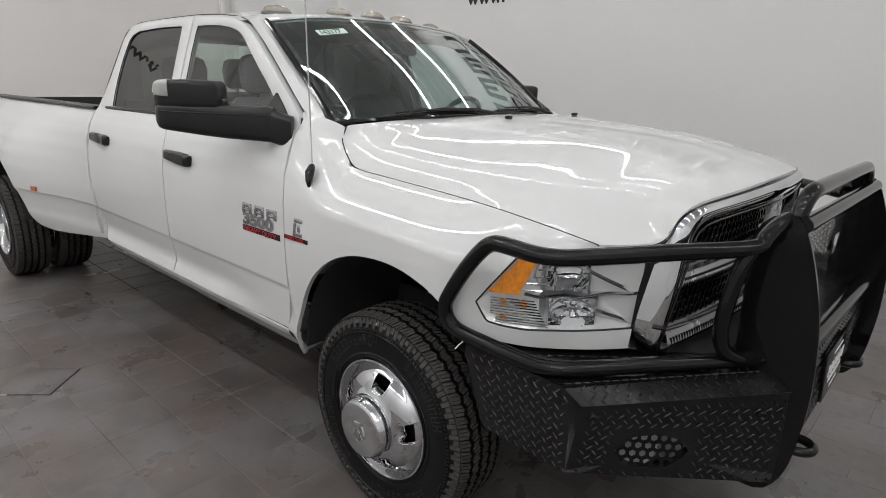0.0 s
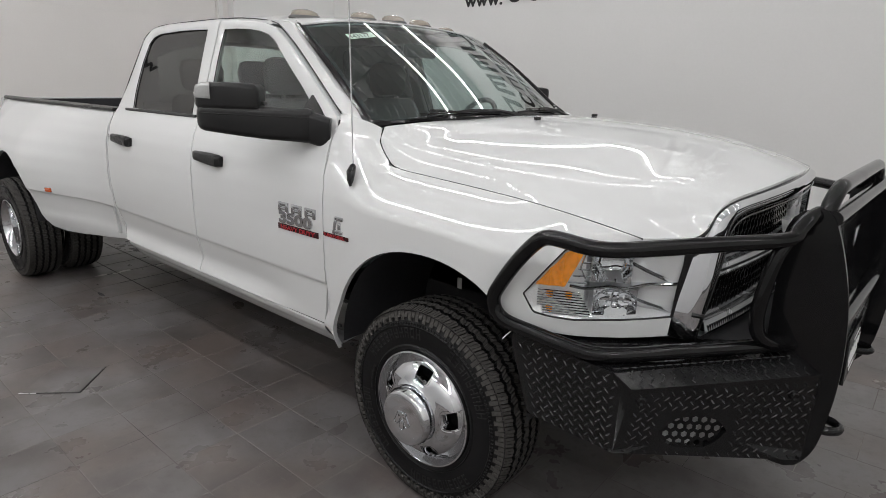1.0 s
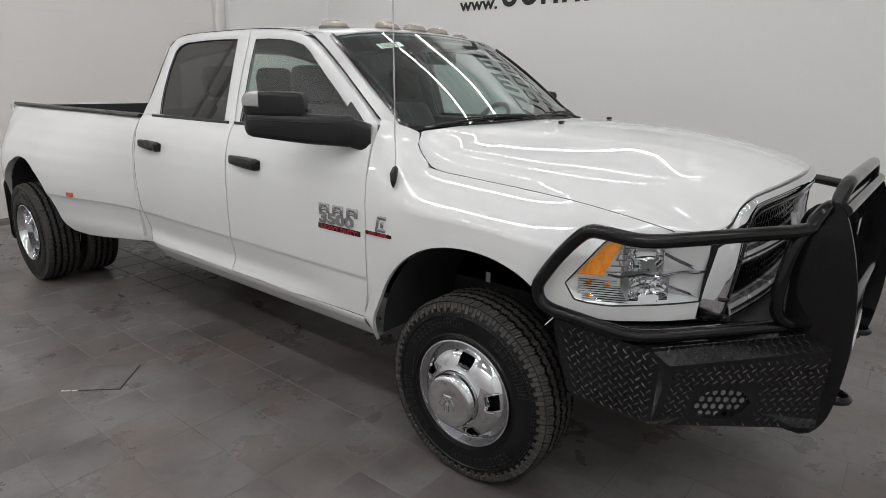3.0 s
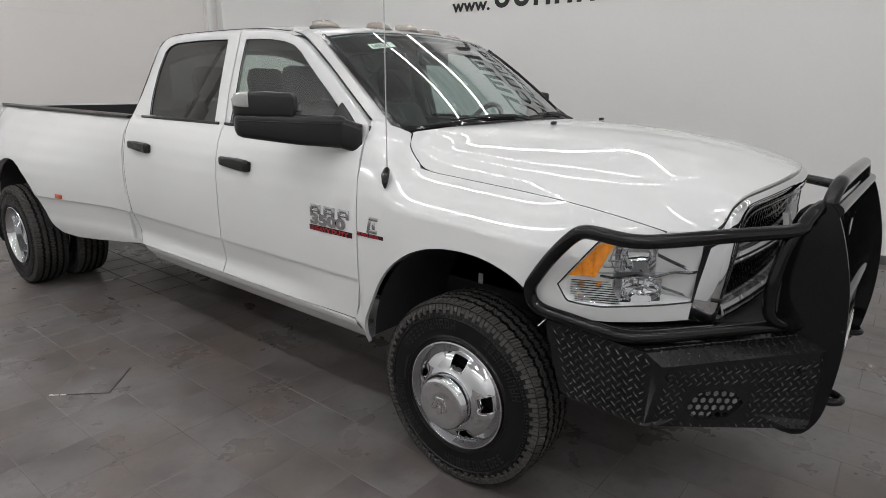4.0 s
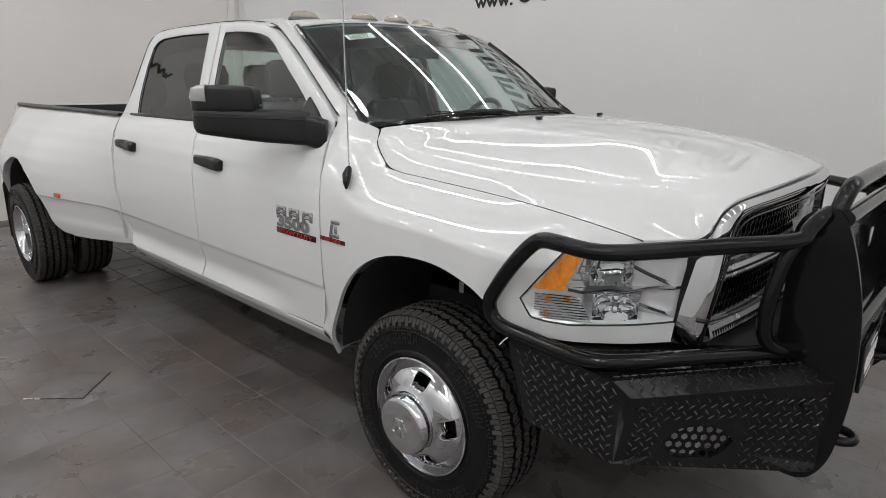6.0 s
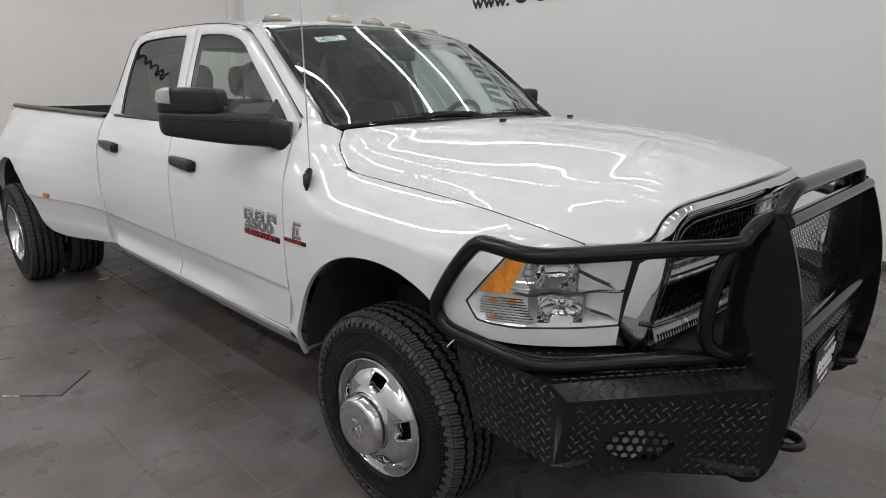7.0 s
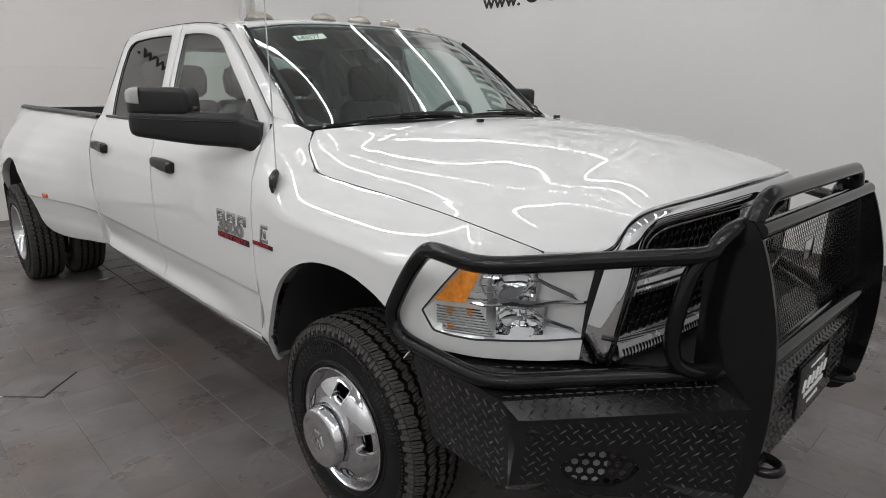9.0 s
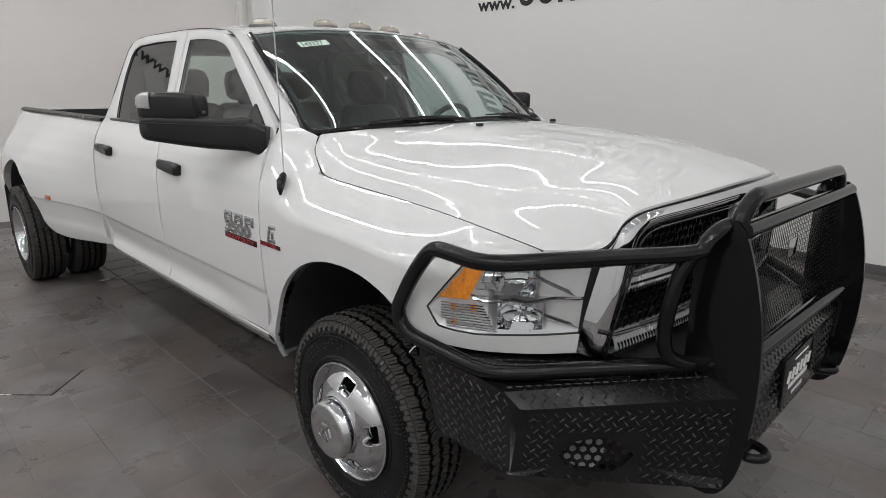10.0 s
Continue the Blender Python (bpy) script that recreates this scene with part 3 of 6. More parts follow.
def fender_section(x, na=26, nb=10, nc=16):
    zb = at(x, ARCH)
    top = fender_top(x)
    if x >= 0.434:
        zl, zh = at(x, LAMP_LOW), at(x, LAMP_HIGH)
    else:
        zl = zh = zb + (1.12 - zb) * 0.45
    A = [(x, fender_y(x, z), z) for z in np.linspace(zb, zl, na)]
    B = [(x, fender_y(x, z), z) for z in np.linspace(zl, zh, nb)]
    ridge = top
    if x < -0.243:
        u = min((-0.243 - x) / 0.29, 1.0)
        u = u * u * (3 - 2 * u)
        ridge = np.array((x, -0.868 * (1 - u) + side_y(1.40) * u, 1.297 * (1 - u) + 1.40 * u))
    zs = max(zh + 0.004, ridge[2] - 0.15)
    C = [(x, fender_y(x, z), z) for z in np.linspace(zh, zs, 6)]
    y0 = fender_y(x, zs)
    mid = np.array((x, fender_y(x, zs + 0.55 * (ridge[2] - zs)), zs + 0.68 * (ridge[2] - zs)))
    mid = mid * 0.3 + (np.array((x, y0, zs)) + ridge) * 0.35
    roll = [np.array((x, y0, zs)) * (1 - a) ** 2 + mid * 2 * a * (1 - a) + ridge * a * a for a in np.linspace(0, 1, 7)]
    if x < -0.243 and np.linalg.norm(top - ridge) > 0.012:
        roll = roll[:-1] + [ridge, ridge * 0.45 + top * 0.55 + np.array((0, 0.006, -0.004)), top] if top[2] > ridge[2] + 0.01 else roll[:-1] + [top]
    C += [tuple(p) for p in curve(roll, nc - 5)[1:]]
    return A, B, C


stations = sorted(set([-0.535 + 0.0125 * k for k in range(110)] + [-0.519 + 0.0015 * k for k in range(22)] + [0.434, 0.83, 0.84]))
stations = [x for x in stations if x <= 0.84]
S = [fender_section(x) for x in stations]
S = [tuple([(px + (at(pz, SEAM_F) + 0.537) * max(0.0, 1 - (px + 0.535) / 0.09), py, pz) for px, py, pz in g] for g in sec) for sec in S]
crown = np.array([c for a, b, c in S])
even = crown.copy()
for k in range(len(S)):
    share = np.exp(-((crown[:, 7, 0] - crown[k, 7, 0]) / 0.035) ** 2)
    slope = crown[:, :, 0] - crown[k, :, 0]
    share = share / share.sum()
    even[k, :, 1:] = np.tensordot(share, crown[:, :, 1:], (0, 0)) - (share @ slope)[:, None] * ((crown[min(k + 4, len(S) - 1), :, 1:] - crown[max(k - 4, 0), :, 1:]) / np.maximum(crown[min(k + 4, len(S) - 1), :, :1] - crown[max(k - 4, 0), :, :1], 0.004))
for k in range(len(S)):
    ends = min(1.0, max(0.0, (crown[k, 7, 0] + 0.52) / 0.08)) * min(1.0, max(0.0, (0.42 - crown[k, 7, 0]) / 0.1))
    mid = np.array([math.sin(math.pi * min(j, 15 - j, 4) / 8) for j in range(crown.shape[1])])[:, None] * ends
    crown[k, :, 1:] = crown[k, :, 1:] * (1 - mid) + even[k, :, 1:] * mid
S = [(a, b, [tuple(p) for p in crown[k]]) for k, (a, b, c) in enumerate(S)]
k0 = stations.index(0.434)
fender = joined(sheet([a for a, b, c in S], (0, 0.02, 0)), sheet([c for a, b, c in S], (0, 0.02, -0.012)))
fenders = pair("front_fender", fender, M["paint"], truck)
k1 = stations.index(0.83)
lens_piece = sheet([[(x, y - 0.002, z) for x, y, z in b] for a, b, c in S[k0:k1 + 1]])
# a dark tube as the shade between cab and bed, then dark seals behind the joints
pair("bed_gap_shade", tube([(at(z, SEAM_R) - 0.006, side_y(z) + 0.010, z) for z in np.linspace(0.60, 1.40, 60)], 0.0072, 6), M["dark"], truck, "dark tube for the shade between cab and bed")
for table, z0, z1 in ((SEAM_R, 0.585, 1.42), (SEAM_M, 0.585, 1.42), (SEAM_F, 0.585, 1.46)):
    pair("door_seal", tube([(at(z, table), side_y(z) + 0.015, z) for z in np.linspace(z0, z1, 60)], 0.0055, 6), M["plastic"], truck)
pair("door_seal", tube([(at(z, ((1.42, -1.671), (1.58, -1.696), (1.70, -1.700), (1.909, -1.702))), side_y(z) + 0.010, z) for z in np.linspace(1.42, 1.905, 20)], 0.005, 6), M["plastic"], truck)
pair("belt_strip", joined(tube([(x, side_y(1.416) - 0.003, 1.417) for x in np.linspace(-2.60, -1.72, 8)], 0.009, 6), tube([(x, side_y(1.416) - 0.003, 1.417) for x in np.linspace(-1.66, -0.66, 8)], 0.009, 6)), M["plastic"], truck, "black belt moulding below the windows")
for z, x in ((0.48, -0.508), (0.60, -0.494), (0.72, -0.453)):
    pair("arch_clip", block((x + 0.008, side_y(z) + 0.012, z), (0.02, 0.014, 0.014), 0.004), M["plastic"], truck)
# dark filler below the lamps
pair("valance", prism([(0.42, -0.955, 0.79), (0.60, -0.85, 0.79), (0.86, -0.62, 0.79), (0.80, -0.55, 0.79), (0.42, -0.85, 0.79)], (0, 0, 0.085)), M["dark"], truck)

# wheel housings
rows = []
for a in np.linspace(0.0, 1.0 * math.pi, 24):
    rows.append([(0.0 + 0.47 * math.cos(a), y, 0.53 + 0.50 * math.sin(a)) for y in (-0.965, -0.6, -0.45)])
pair("wheel_well", joined(sheet(rows), block((0.0, -0.44, 0.75), (1.0, 0.02, 0.6))), M["dark"], truck)

pair("well_label", block((-0.246, -0.4515, 0.722), (0.026, 0.003, 0.052)), M["plate_white"], truck, "small white paper label", smooth=0)

# bonnet, from side to crest
L0 = [(x, y + 0.006, z + 0.001) for x, y, z in SEAM]
L1 = [(-0.395, -0.77, 1.442), (-0.34, -0.80, 1.39), (-0.22, -0.822, 1.338), (-0.05, -0.82, 1.324), (0.18, -0.815, 1.308), (0.40, -0.80, 1.288), (0.62, -0.775, 1.246), (0.80, -0.742, 1.188)]
L2 = [(-0.385, -0.715, 1.446), (-0.28, -0.735, 1.405), (-0.05, -0.735, 1.380), (0.2, -0.735, 1.362), (0.45, -0.728, 1.336), (0.70, -0.71, 1.272), (0.864, -0.690, 1.205)]
L2B = [(-0.375, -0.64, 1.450), (-0.25, -0.645, 1.422), (0.0, -0.64, 1.410), (0.3, -0.635, 1.392), (0.6, -0.63, 1.352), (0.78, -0.637, 1.312), (0.884, -0.648, 1.266)]
L3 = [(-0.37, -0.56, 1.454), (-0.25, -0.54, 1.440), (0.0, -0.52, 1.43), (0.3, -0.52, 1.414), (0.6, -0.53, 1.384), (0.8, -0.55, 1.345), (0.905, -0.575, 1.299)]
L4 = [(-0.34, -0.30, 1.460), (-0.2, -0.28, 1.470), (0.0, -0.28, 1.472), (0.3, -0.28, 1.457), (0.6, -0.28, 1.421), (0.8, -0.28, 1.374), (0.942, -0.28, 1.314)]
L5 = [(-0.32, 0.0, 1.466), (0.0, 0.0, 1.480), (0.3, 0.0, 1.464), (0.6, 0.0, 1.429), (0.8, 0.0, 1.382), (0.957, 0.0, 1.322)]
NB = 70
RIDGE = ((-0.35, 0.797), (-0.113, 0.768), (0.157, 0.766), (0.426, 0.728), (0.528, 0.702), (0.80, 0.601))
DOME = ((-0.32, 0.440), (-0.03, 0.452), (0.20, 0.453), (0.41, 0.431), (0.58, 0.386), (0.70, 0.353), (0.90, 0.30))


def ease(t):
    t = min(max(t, 0.0), 1.0)
    return t * t * (3 - 2 * t)


def crossing(a, x, z, table):
    """Where a cross-section meets one of the pressed lines: distance from the middle, and height."""
    f = a - np.array([at(q, table) for q in x])
    k = int(np.argmax(f < 0))
    if k == 0:
        return None
    u = f[k - 1] / (f[k - 1] - f[k])
    return a[k - 1] * (1 - u) + a[k] * u, z[k - 1] * (1 - u) + z[k] * u


def pressed(row):
    """The flanks of the bonnet pressed flat between the side ridge and the raised middle."""
    row = np.array(row)
    for order in (np.arange(91), np.arange(180, 89, -1)):
        x, a, z = row[order, 0], abs(row[order, 1]), row[order, 2].copy()
        outer, inner = crossing(a, x, z, RIDGE), crossing(a, x, z, DOME)
        if outer and inner:
            flat = np.clip((outer[0] - a) / (outer[0] - inner[0]), 0, 1)
            chord = outer[1] + (inner[1] - outer[1]) * flat
            share = np.array([0.8 * ease((q + 0.36) / 0.16) * ease((0.84 - q) / 0.2) for q in x]) * (flat > 0) * (flat < 1)
            row[order, 2] = z * (1 - share) + chord * share
    soft = np.convolve(np.pad(row[:, 2], 3, mode="edge"), np.array((1, 2, 3, 4, 3, 2, 1)) / 16, mode="valid")
    row[4:-4, 2] = soft[4:-4]
    return row


lines = [curve(c, NB) for c in (L0, L1, L2, L2B, L3, L4, L5)]
rows = []
for i in range(NB):
    half = [c[i] for c in lines]
    full = half + [p * np.array((1, -1, 1)) for p in half[-2::-1]]
    rows.append(curve(full, 181))
grid = np.array(rows)


def terms(x, y):
    return np.stack([x ** a * y ** (2 * b) for a in range(5) for b in range(5) if a + b < 7], -1)


# one smooth surface over the middle, running out into the edge lines
gx, gy, gz = grid[..., 0], grid[..., 1], grid[..., 2]
weights = np.linalg.lstsq(terms(gx, gy).reshape(-1, 22), gz.ravel(), rcond=None)[0]
even = terms(gx, gy) @ weights
gap = gz - even


def fade(n, reach):
    return np.clip(1 - np.arange(n) / reach, 0, 1) ** 3


along, across = fade(NB, 26), fade(181, 30)
back, front = along[:, None], along[::-1][:, None]
near, far = across[None, :], across[::-1][None, :]
grid[..., 2] = even + gap[:1] * back + gap[-1:] * front + gap[:, :1] * near + gap[:, -1:] * far \
    - gap[0, 0] * back * near - gap[0, -1] * back * far - gap[-1, 0] * front * near - gap[-1, -1] * front * far
rows = [pressed(r) for r in grid]
hood = part("hood", sheet(rows, (0.0, 0.0, -0.025)), M["paint"], truck)
front_edge = rows[-1]
# black tube laid in the hood's side seam to draw its shade
pair("hood_gap_shade", tube([p + np.array((0, 0.003, -0.0015)) for p in curve(SEAM, 80)], 0.0032, 6), M["gloss_black"], hood)
part("front_seal", tube([p + np.array((-0.004, 0, -0.012)) for p in front_edge], 0.007, 6), M["gloss_black"], hood)
for s in (-1, 1):
    part("washer_nozzle", block((0.0, 0.262 * s, 1.480), (0.020, 0.030, 0.014), 0.005), M["plastic"], hood)

# cab: roof, pillars, back
WT = [(-1.045, -0.715, 1.862), (-1.000, -0.5, 1.893), (-0.977, -0.25, 1.907), (-0.972, 0.0, 1.912)]
top_e = curve(WT + [(x, -y, z) for x, y, z in WT[-2::-1]], 41)


def roof_edge(x):
    return at(x, ((-2.72, 1.70), (-2.66, 1.79), (-2.60, 1.845), (-2.53, 1.885), (-2.46, 1.903), (-2.285, 1.916), (-1.7, 1.918), (-1.378, 1.903), (-1.17, 1.872)))


rows = []
for x in list(np.linspace(-2.72, -2.40, 12)) + list(np.linspace(-2.3, -1.30, 12)):
    ze = roof_edge(x)
    crown = at(x, ((-2.72, 0.165), (-2.66, 0.11), (-2.60, 0.08), (-2.5, 0.062), (-2.0, 0.062), (-1.3, 0.052)))
    ye = 0.735 - max(0, ze - 1.89) * 0.3
    rows.append([np.array((x, -ye + 2 * ye * i / 40, ze + crown * (1 - abs(i / 20 - 1) ** 2.6))) for i in range(41)])
base_row = rows[-1]
for f in (0.25, 0.5, 0.72, 0.88, 0.97, 1.0):
    lift = 0.010 * math.sin(math.pi * f)
    rows.append([a * (1 - f) + (b + np.array((0.004, 0, 0.004))) * f + np.array((0, 0, lift)) for a, b in zip(base_row, top_e)])
roof = part("roof", sheet(rows, (0, 0, -0.02)), M["paint"], truck)
# drip channel over the doors and a-pillar
RAIL = [(-2.745, -0.905, 1.40), (-2.705, -0.867, 1.51), (-2.66, -0.828, 1.63), (-2.60, -0.775, 1.79), (-2.565, -0.752, 1.855), (-2.48, -0.733, 1.898), (-2.285, -0.727, 1.914), (-1.70, -0.726, 1.917), (-1.378, -0.731, 1.901), (-1.165, -0.742, 1.865), (-0.992, -0.775, 1.765), (-0.77, -0.824, 1.617), (-0.575, -0.868, 1.483)]
rail = curve(RAIL, 80)
pair("roof_seal", tube([p + np.array((0, 0.008, 0.003)) for p in rail], 0.0026, 6), M["plastic"], truck)
WS_EDGE = [(-1.045, -0.715, 1.862), (-0.93, -0.735, 1.777), (-0.78, -0.755, 1.665), (-0.62, -0.772, 1.545), (-0.51, -0.785, 1.466), (-0.475, -0.79, 1.443)]
inner = curve(WS_EDGE, 30)
outer = curve([(-1.165, -0.735, 1.870), (-0.992, -0.768, 1.773), (-0.77, -0.817, 1.625), (-0.60, -0.853, 1.507), (-0.550, -0.846, 1.466)], 30)
bulge = [(a + b) / 2 + np.array((0.02, -0.012, 0.014)) * min(1.0, max(0.0, (26 - k) / 9)) for k, (a, b) in enumerate(zip(inner, outer))]
pair("pillar", sheet([list(outer), bulge, list(inner)]), M["paint"], truck)
# back of the cab with its window
pair("cab_corner", sheet([[(x, y, z) for x, y, z in ((-2.742, side_y(zz), zz), (-2.752, side_y(zz) + 0.03, zz), (-2.755, -0.62, zz))] for zz in (0.6, 0.8, 1.0, 1.2, 1.3, 1.38, 1.42)]
                         + [[(x, y, z) for x, y, z in ((at(zz, ((1.42, -2.742), (1.58, -2.66), (1.7, -2.62), (1.85, -2.56))), side_y(zz), zz), (at(zz, ((1.42, -2.752), (1.7, -2.70), (1.85, -2.66))), side_y(zz) + 0.03, zz), (-2.73, -0.62, zz))] for zz in (1.5, 1.6, 1.7, 1.8, 1.85)]), M["paint"], truck)
part("cab_back", joined(block((-2.745, 0, 1.0), (0.02, 1.3, 0.82)), block((-2.735, 0, 1.862), (0.02, 1.3, 0.05))), M["paint"], truck)
part("rear_window", block((-2.735, 0, 1.623), (0.006, 1.26, 0.425)), G["front"], truck, smooth=0)

# windscreen
WB = [(-0.475, -0.79, 1.443), (-0.405, -0.62, 1.455), (-0.345, -0.35, 1.468), (-0.315, 0.0, 1.474)]
low_e = curve(WB + [(x, -y, z) for x, y, z in WB[-2::-1]], 41)
side_e = curve(WS_EDGE[::-1], 25)
rows = []
for j in range(25):
    v = j / 24
    row = []
    for i in range(41):
        u = i / 40
        lin = low_e[i] * (1 - v) + top_e[i] * v
        e0 = side_e[j] - (low_e[0] * (1 - v) + top_e[0] * v)
        lin = lin + e0 * abs(2 * u - 1) ** 3 * np.array((1, 1 if u < 0.5 else -1, 1))
        lin = lin + np.array((0.61, 0, 0.79)) * (0.014 + 0.005 * (1 - (2 * u - 1) ** 2)) * math.sin(math.pi * v)
        row.append(lin)
    rows.append(row)
screen_rows = rows
windscreen = part("windscreen", sheet(rows), G["clear"], truck, "clear glass with a green tint")
border = joined(tube(rows[0], 0.012, 6), tube([p - np.array((0, 0, 0.006)) for p in rows[-1]], 0.006, 6), tube([r[0] for r in rows], 0.014, 6), tube([r[-1] for r in rows], 0.014, 6))
border = joined(border, *[tube([r[k] for r in rows[3:0:-1]] + [rows[0][k], rows[0][k + d], rows[0][k + 2 * d]], [0.014, 0.018, 0.021, 0.022, 0.017, 0.012], 8) for k, d in ((0, 1), (40, -1))])
part("seal", border, M["gloss_black"], windscreen)
# black printed border along the glass
IN = np.array((-0.003, 0, -0.004))
part("printed_border", joined(sheet([[p + IN for p in r] for r in (rows[0], rows[1])]), sheet([[r[k] + IN for k in (0, 1)] for r in rows]), sheet([[r[k] + IN for k in (-2, -1)] for r in rows]),
                              sheet([[rows[0][0] + IN, rows[0][3] + IN], [rows[3][0] + IN, rows[3][1] + IN]]), sheet([[rows[0][-4] + IN, rows[0][-1] + IN], [rows[3][-2] + IN, rows[3][-1] + IN]])), M["dark"], windscreen)
# scuttle below the windscreen
part("cowl_grille", sheet([[p + np.array((-0.02, 0, -0.012)) for p in low_e[3:-3]], [p + np.array((0.05, 0, -0.022)) for p in low_e[3:-3]], [p + np.array((0.09, 0, -0.045)) for p in low_e[3:-3]]]), M["plastic"], truck, "black plastic scuttle panel")

# headlights
def lamp_point(x, z, depth):
    """A point behind the lens, by its place on it and the depth below it."""
    return np.array((x - 0.45 * depth, fender_y(x, z) + 0.89 * depth, z))


def lamp_sheet(x0, x1, low, high, depth, nx=16, nz=12):
    rows = []
    for u in np.linspace(0, 1, nx):
        x = x0 + (x1 - x0) * u
        z0, z1 = at(x, low), at(x, high)
        rows.append([lamp_point(x, z0 + (z1 - z0) * v, depth(u, v)) for v in np.linspace(0, 1, nz)])
    return sheet(rows)


FIN = ((0.43, 0.998), (0.57, 1.016), (0.64, 1.018), (0.70, 1.026), (0.83, 1.043))


def bowl(u, v):
    return 0.022 + 0.06 * max(0.0, 1 - (2 * u - 1) ** 2 * 0.9 - (2 * v - 1) ** 2 * 0.9) ** 0.5


def facets(u, v):
    a = math.atan2(v - 0.5, u - 0.5)
    return 0.018 + 0.045 * max(0.0, 1 - (2 * u - 1) ** 2 - (2 * v - 1) ** 2) ** 0.5 + 0.005 * (int((a + math.pi) * 9 / (2 * math.pi)) % 2)


def lamp_parts(make):
    hl = make("headlight", lens_piece, G["lens"], truck, "clear headlight with an amber corner")
    hl.visible_shadow = False
    back = lamp_sheet(0.436, 0.83, LAMP_LOW, LAMP_HIGH, lambda u, v: 0.004 + (0.026 if u < 0.42 else 0.088) * min(1, u * 5) * min(1, 6 * v, 6 * (1 - v)), 30, 12)
    make("housing", back, M["sparkle"], hl, "bright lamp housing")
    make("high_beam_bowl", lamp_sheet(0.615, 0.715, ((0.6, 1.035),), ((0.6, 1.148),), bowl), M["chrome"], hl)
    make("low_beam_bowl", lamp_sheet(0.625, 0.735, ((0.6, 0.925),), ((0.6, 1.015),), facets, 24, 20), M["chrome"], hl, smooth=15)
    make("inner_panel", joined(lamp_sheet(0.718, 0.826, FIN, LAMP_HIGH, lambda u, v: 0.05 * (1 - u) ** 0.8 + 0.008), lamp_sheet(0.738, 0.826, LAMP_LOW, FIN, lambda u, v: 0.05 * (1 - u) ** 0.8 + 0.008)), M["lamp_white"], hl, "smooth silver panel")
    make("divider", joined(tube([lamp_point(x, at(x, FIN) + 0.004 * math.sin(x * 60), 0.016) for x in np.linspace(0.56, 0.822, 24)], 0.0055, 6), sheet([[lamp_point(x, at(x, FIN), d) for d in (0.016, 0.07)] for x in np.linspace(0.56, 0.822, 16)]),
                           sheet([[lamp_point(0.715 + 0.1 * u, 1.10 - 0.062 * u + w, 0.02 + 0.01 * k) for k, w in ((0, -0.006), (1, 0.0), (0, 0.006))] for u in np.linspace(0, 1, 10)]),
                           sheet([[lamp_point(0.735 + 0.08 * u, 0.985 - 0.04 * u + w, 0.02 + 0.01 * k) for k, w in ((0, -0.005), (1, 0.0), (0, 0.005))] for u in np.linspace(0, 1, 10)])), M["chrome"], hl)
    make("amber_reflector", lamp_sheet(0.470, 0.592, ((0.47, 1.014), (0.548, 1.013), (0.592, 1.128)), ((0.47, 1.022), (0.54, 1.126), (0.56, 1.143), (0.592, 1.146)), lambda u, v: 0.008 + 0.004 * u + 0.005 * abs(math.sin(3.5 * math.pi * u)) ** 0.6, 36, 8), M["amber"], hl, "amber side reflector")
    make("fluting", joined(*[tube([lamp_point(x, 0.922 + 0.0085 * k + 0.02 * (0.6 - x), 0.008) for x in np.linspace(0.475 if k > 2 else 0.49, 0.625 - 0.004 * k, 10)], 0.0022, 5) for k in range(10)] + [tube([lamp_point(0.60 + 0.025 * k, 1.045, 0.014), lamp_point(0.585 + 0.025 * k, 1.08, 0.010), lamp_point(0.60 + 0.02 * k, 1.14, 0.014)], 0.003, 5) for k in range(2)] + [tube([lamp_point(0.555 + 0.012 * k, 1.03 + 0.022 * k, 0.012), lamp_point(0.605 + 0.008 * k, 1.03 + 0.022 * k, 0.016)], 0.003, 5) for k in range(5)]), M["chrome"], hl)
    for x, z in ((0.508, 0.985), (0.56, 0.985), (0.508, 0.935)):
        make("bulb", block(tuple(lamp_point(x, z, 0.02)), (0.02, 0.012, 0.022), 0.004), M["amber"], hl)
    edge = [b[0] for a, b, c in S[k0:k1 + 1]] + [b[-1] for a, b, c in S[k0:k1 + 1]][::-1]
    make("bezel", tube(resample([np.array(p) + np.array((0, 0.002, 0)) for p in edge + [edge[0]]], 110), 0.0032, 6), M["plastic"], hl)
    make("end_strip", sheet([[lamp_point(at(z, ((0.93, 0.812), (1.04, 0.818), (1.15, 0.830))) + d, z, -0.0035 + 0.004 * (d > 0.02)) for d in (0.0, 0.014, 0.030, 0.048)] for z in np.linspace(0.932, 1.146, 8)]), M["gloss_black"], hl)


lamp_parts(lambda name, piece, mat, parent, label="", smooth=38: part(name, piece, mat, parent, label, smooth))
lamp_parts(lambda name, piece, mat, parent, label="", smooth=38: part(name, flipped(piece), mat, parent, label, smooth))

# bed
def bed_bulge(x):
    return ease((-2.75 - x) / 1.30) if x > -4.3 else ease((x + 5.45) / 0.75)


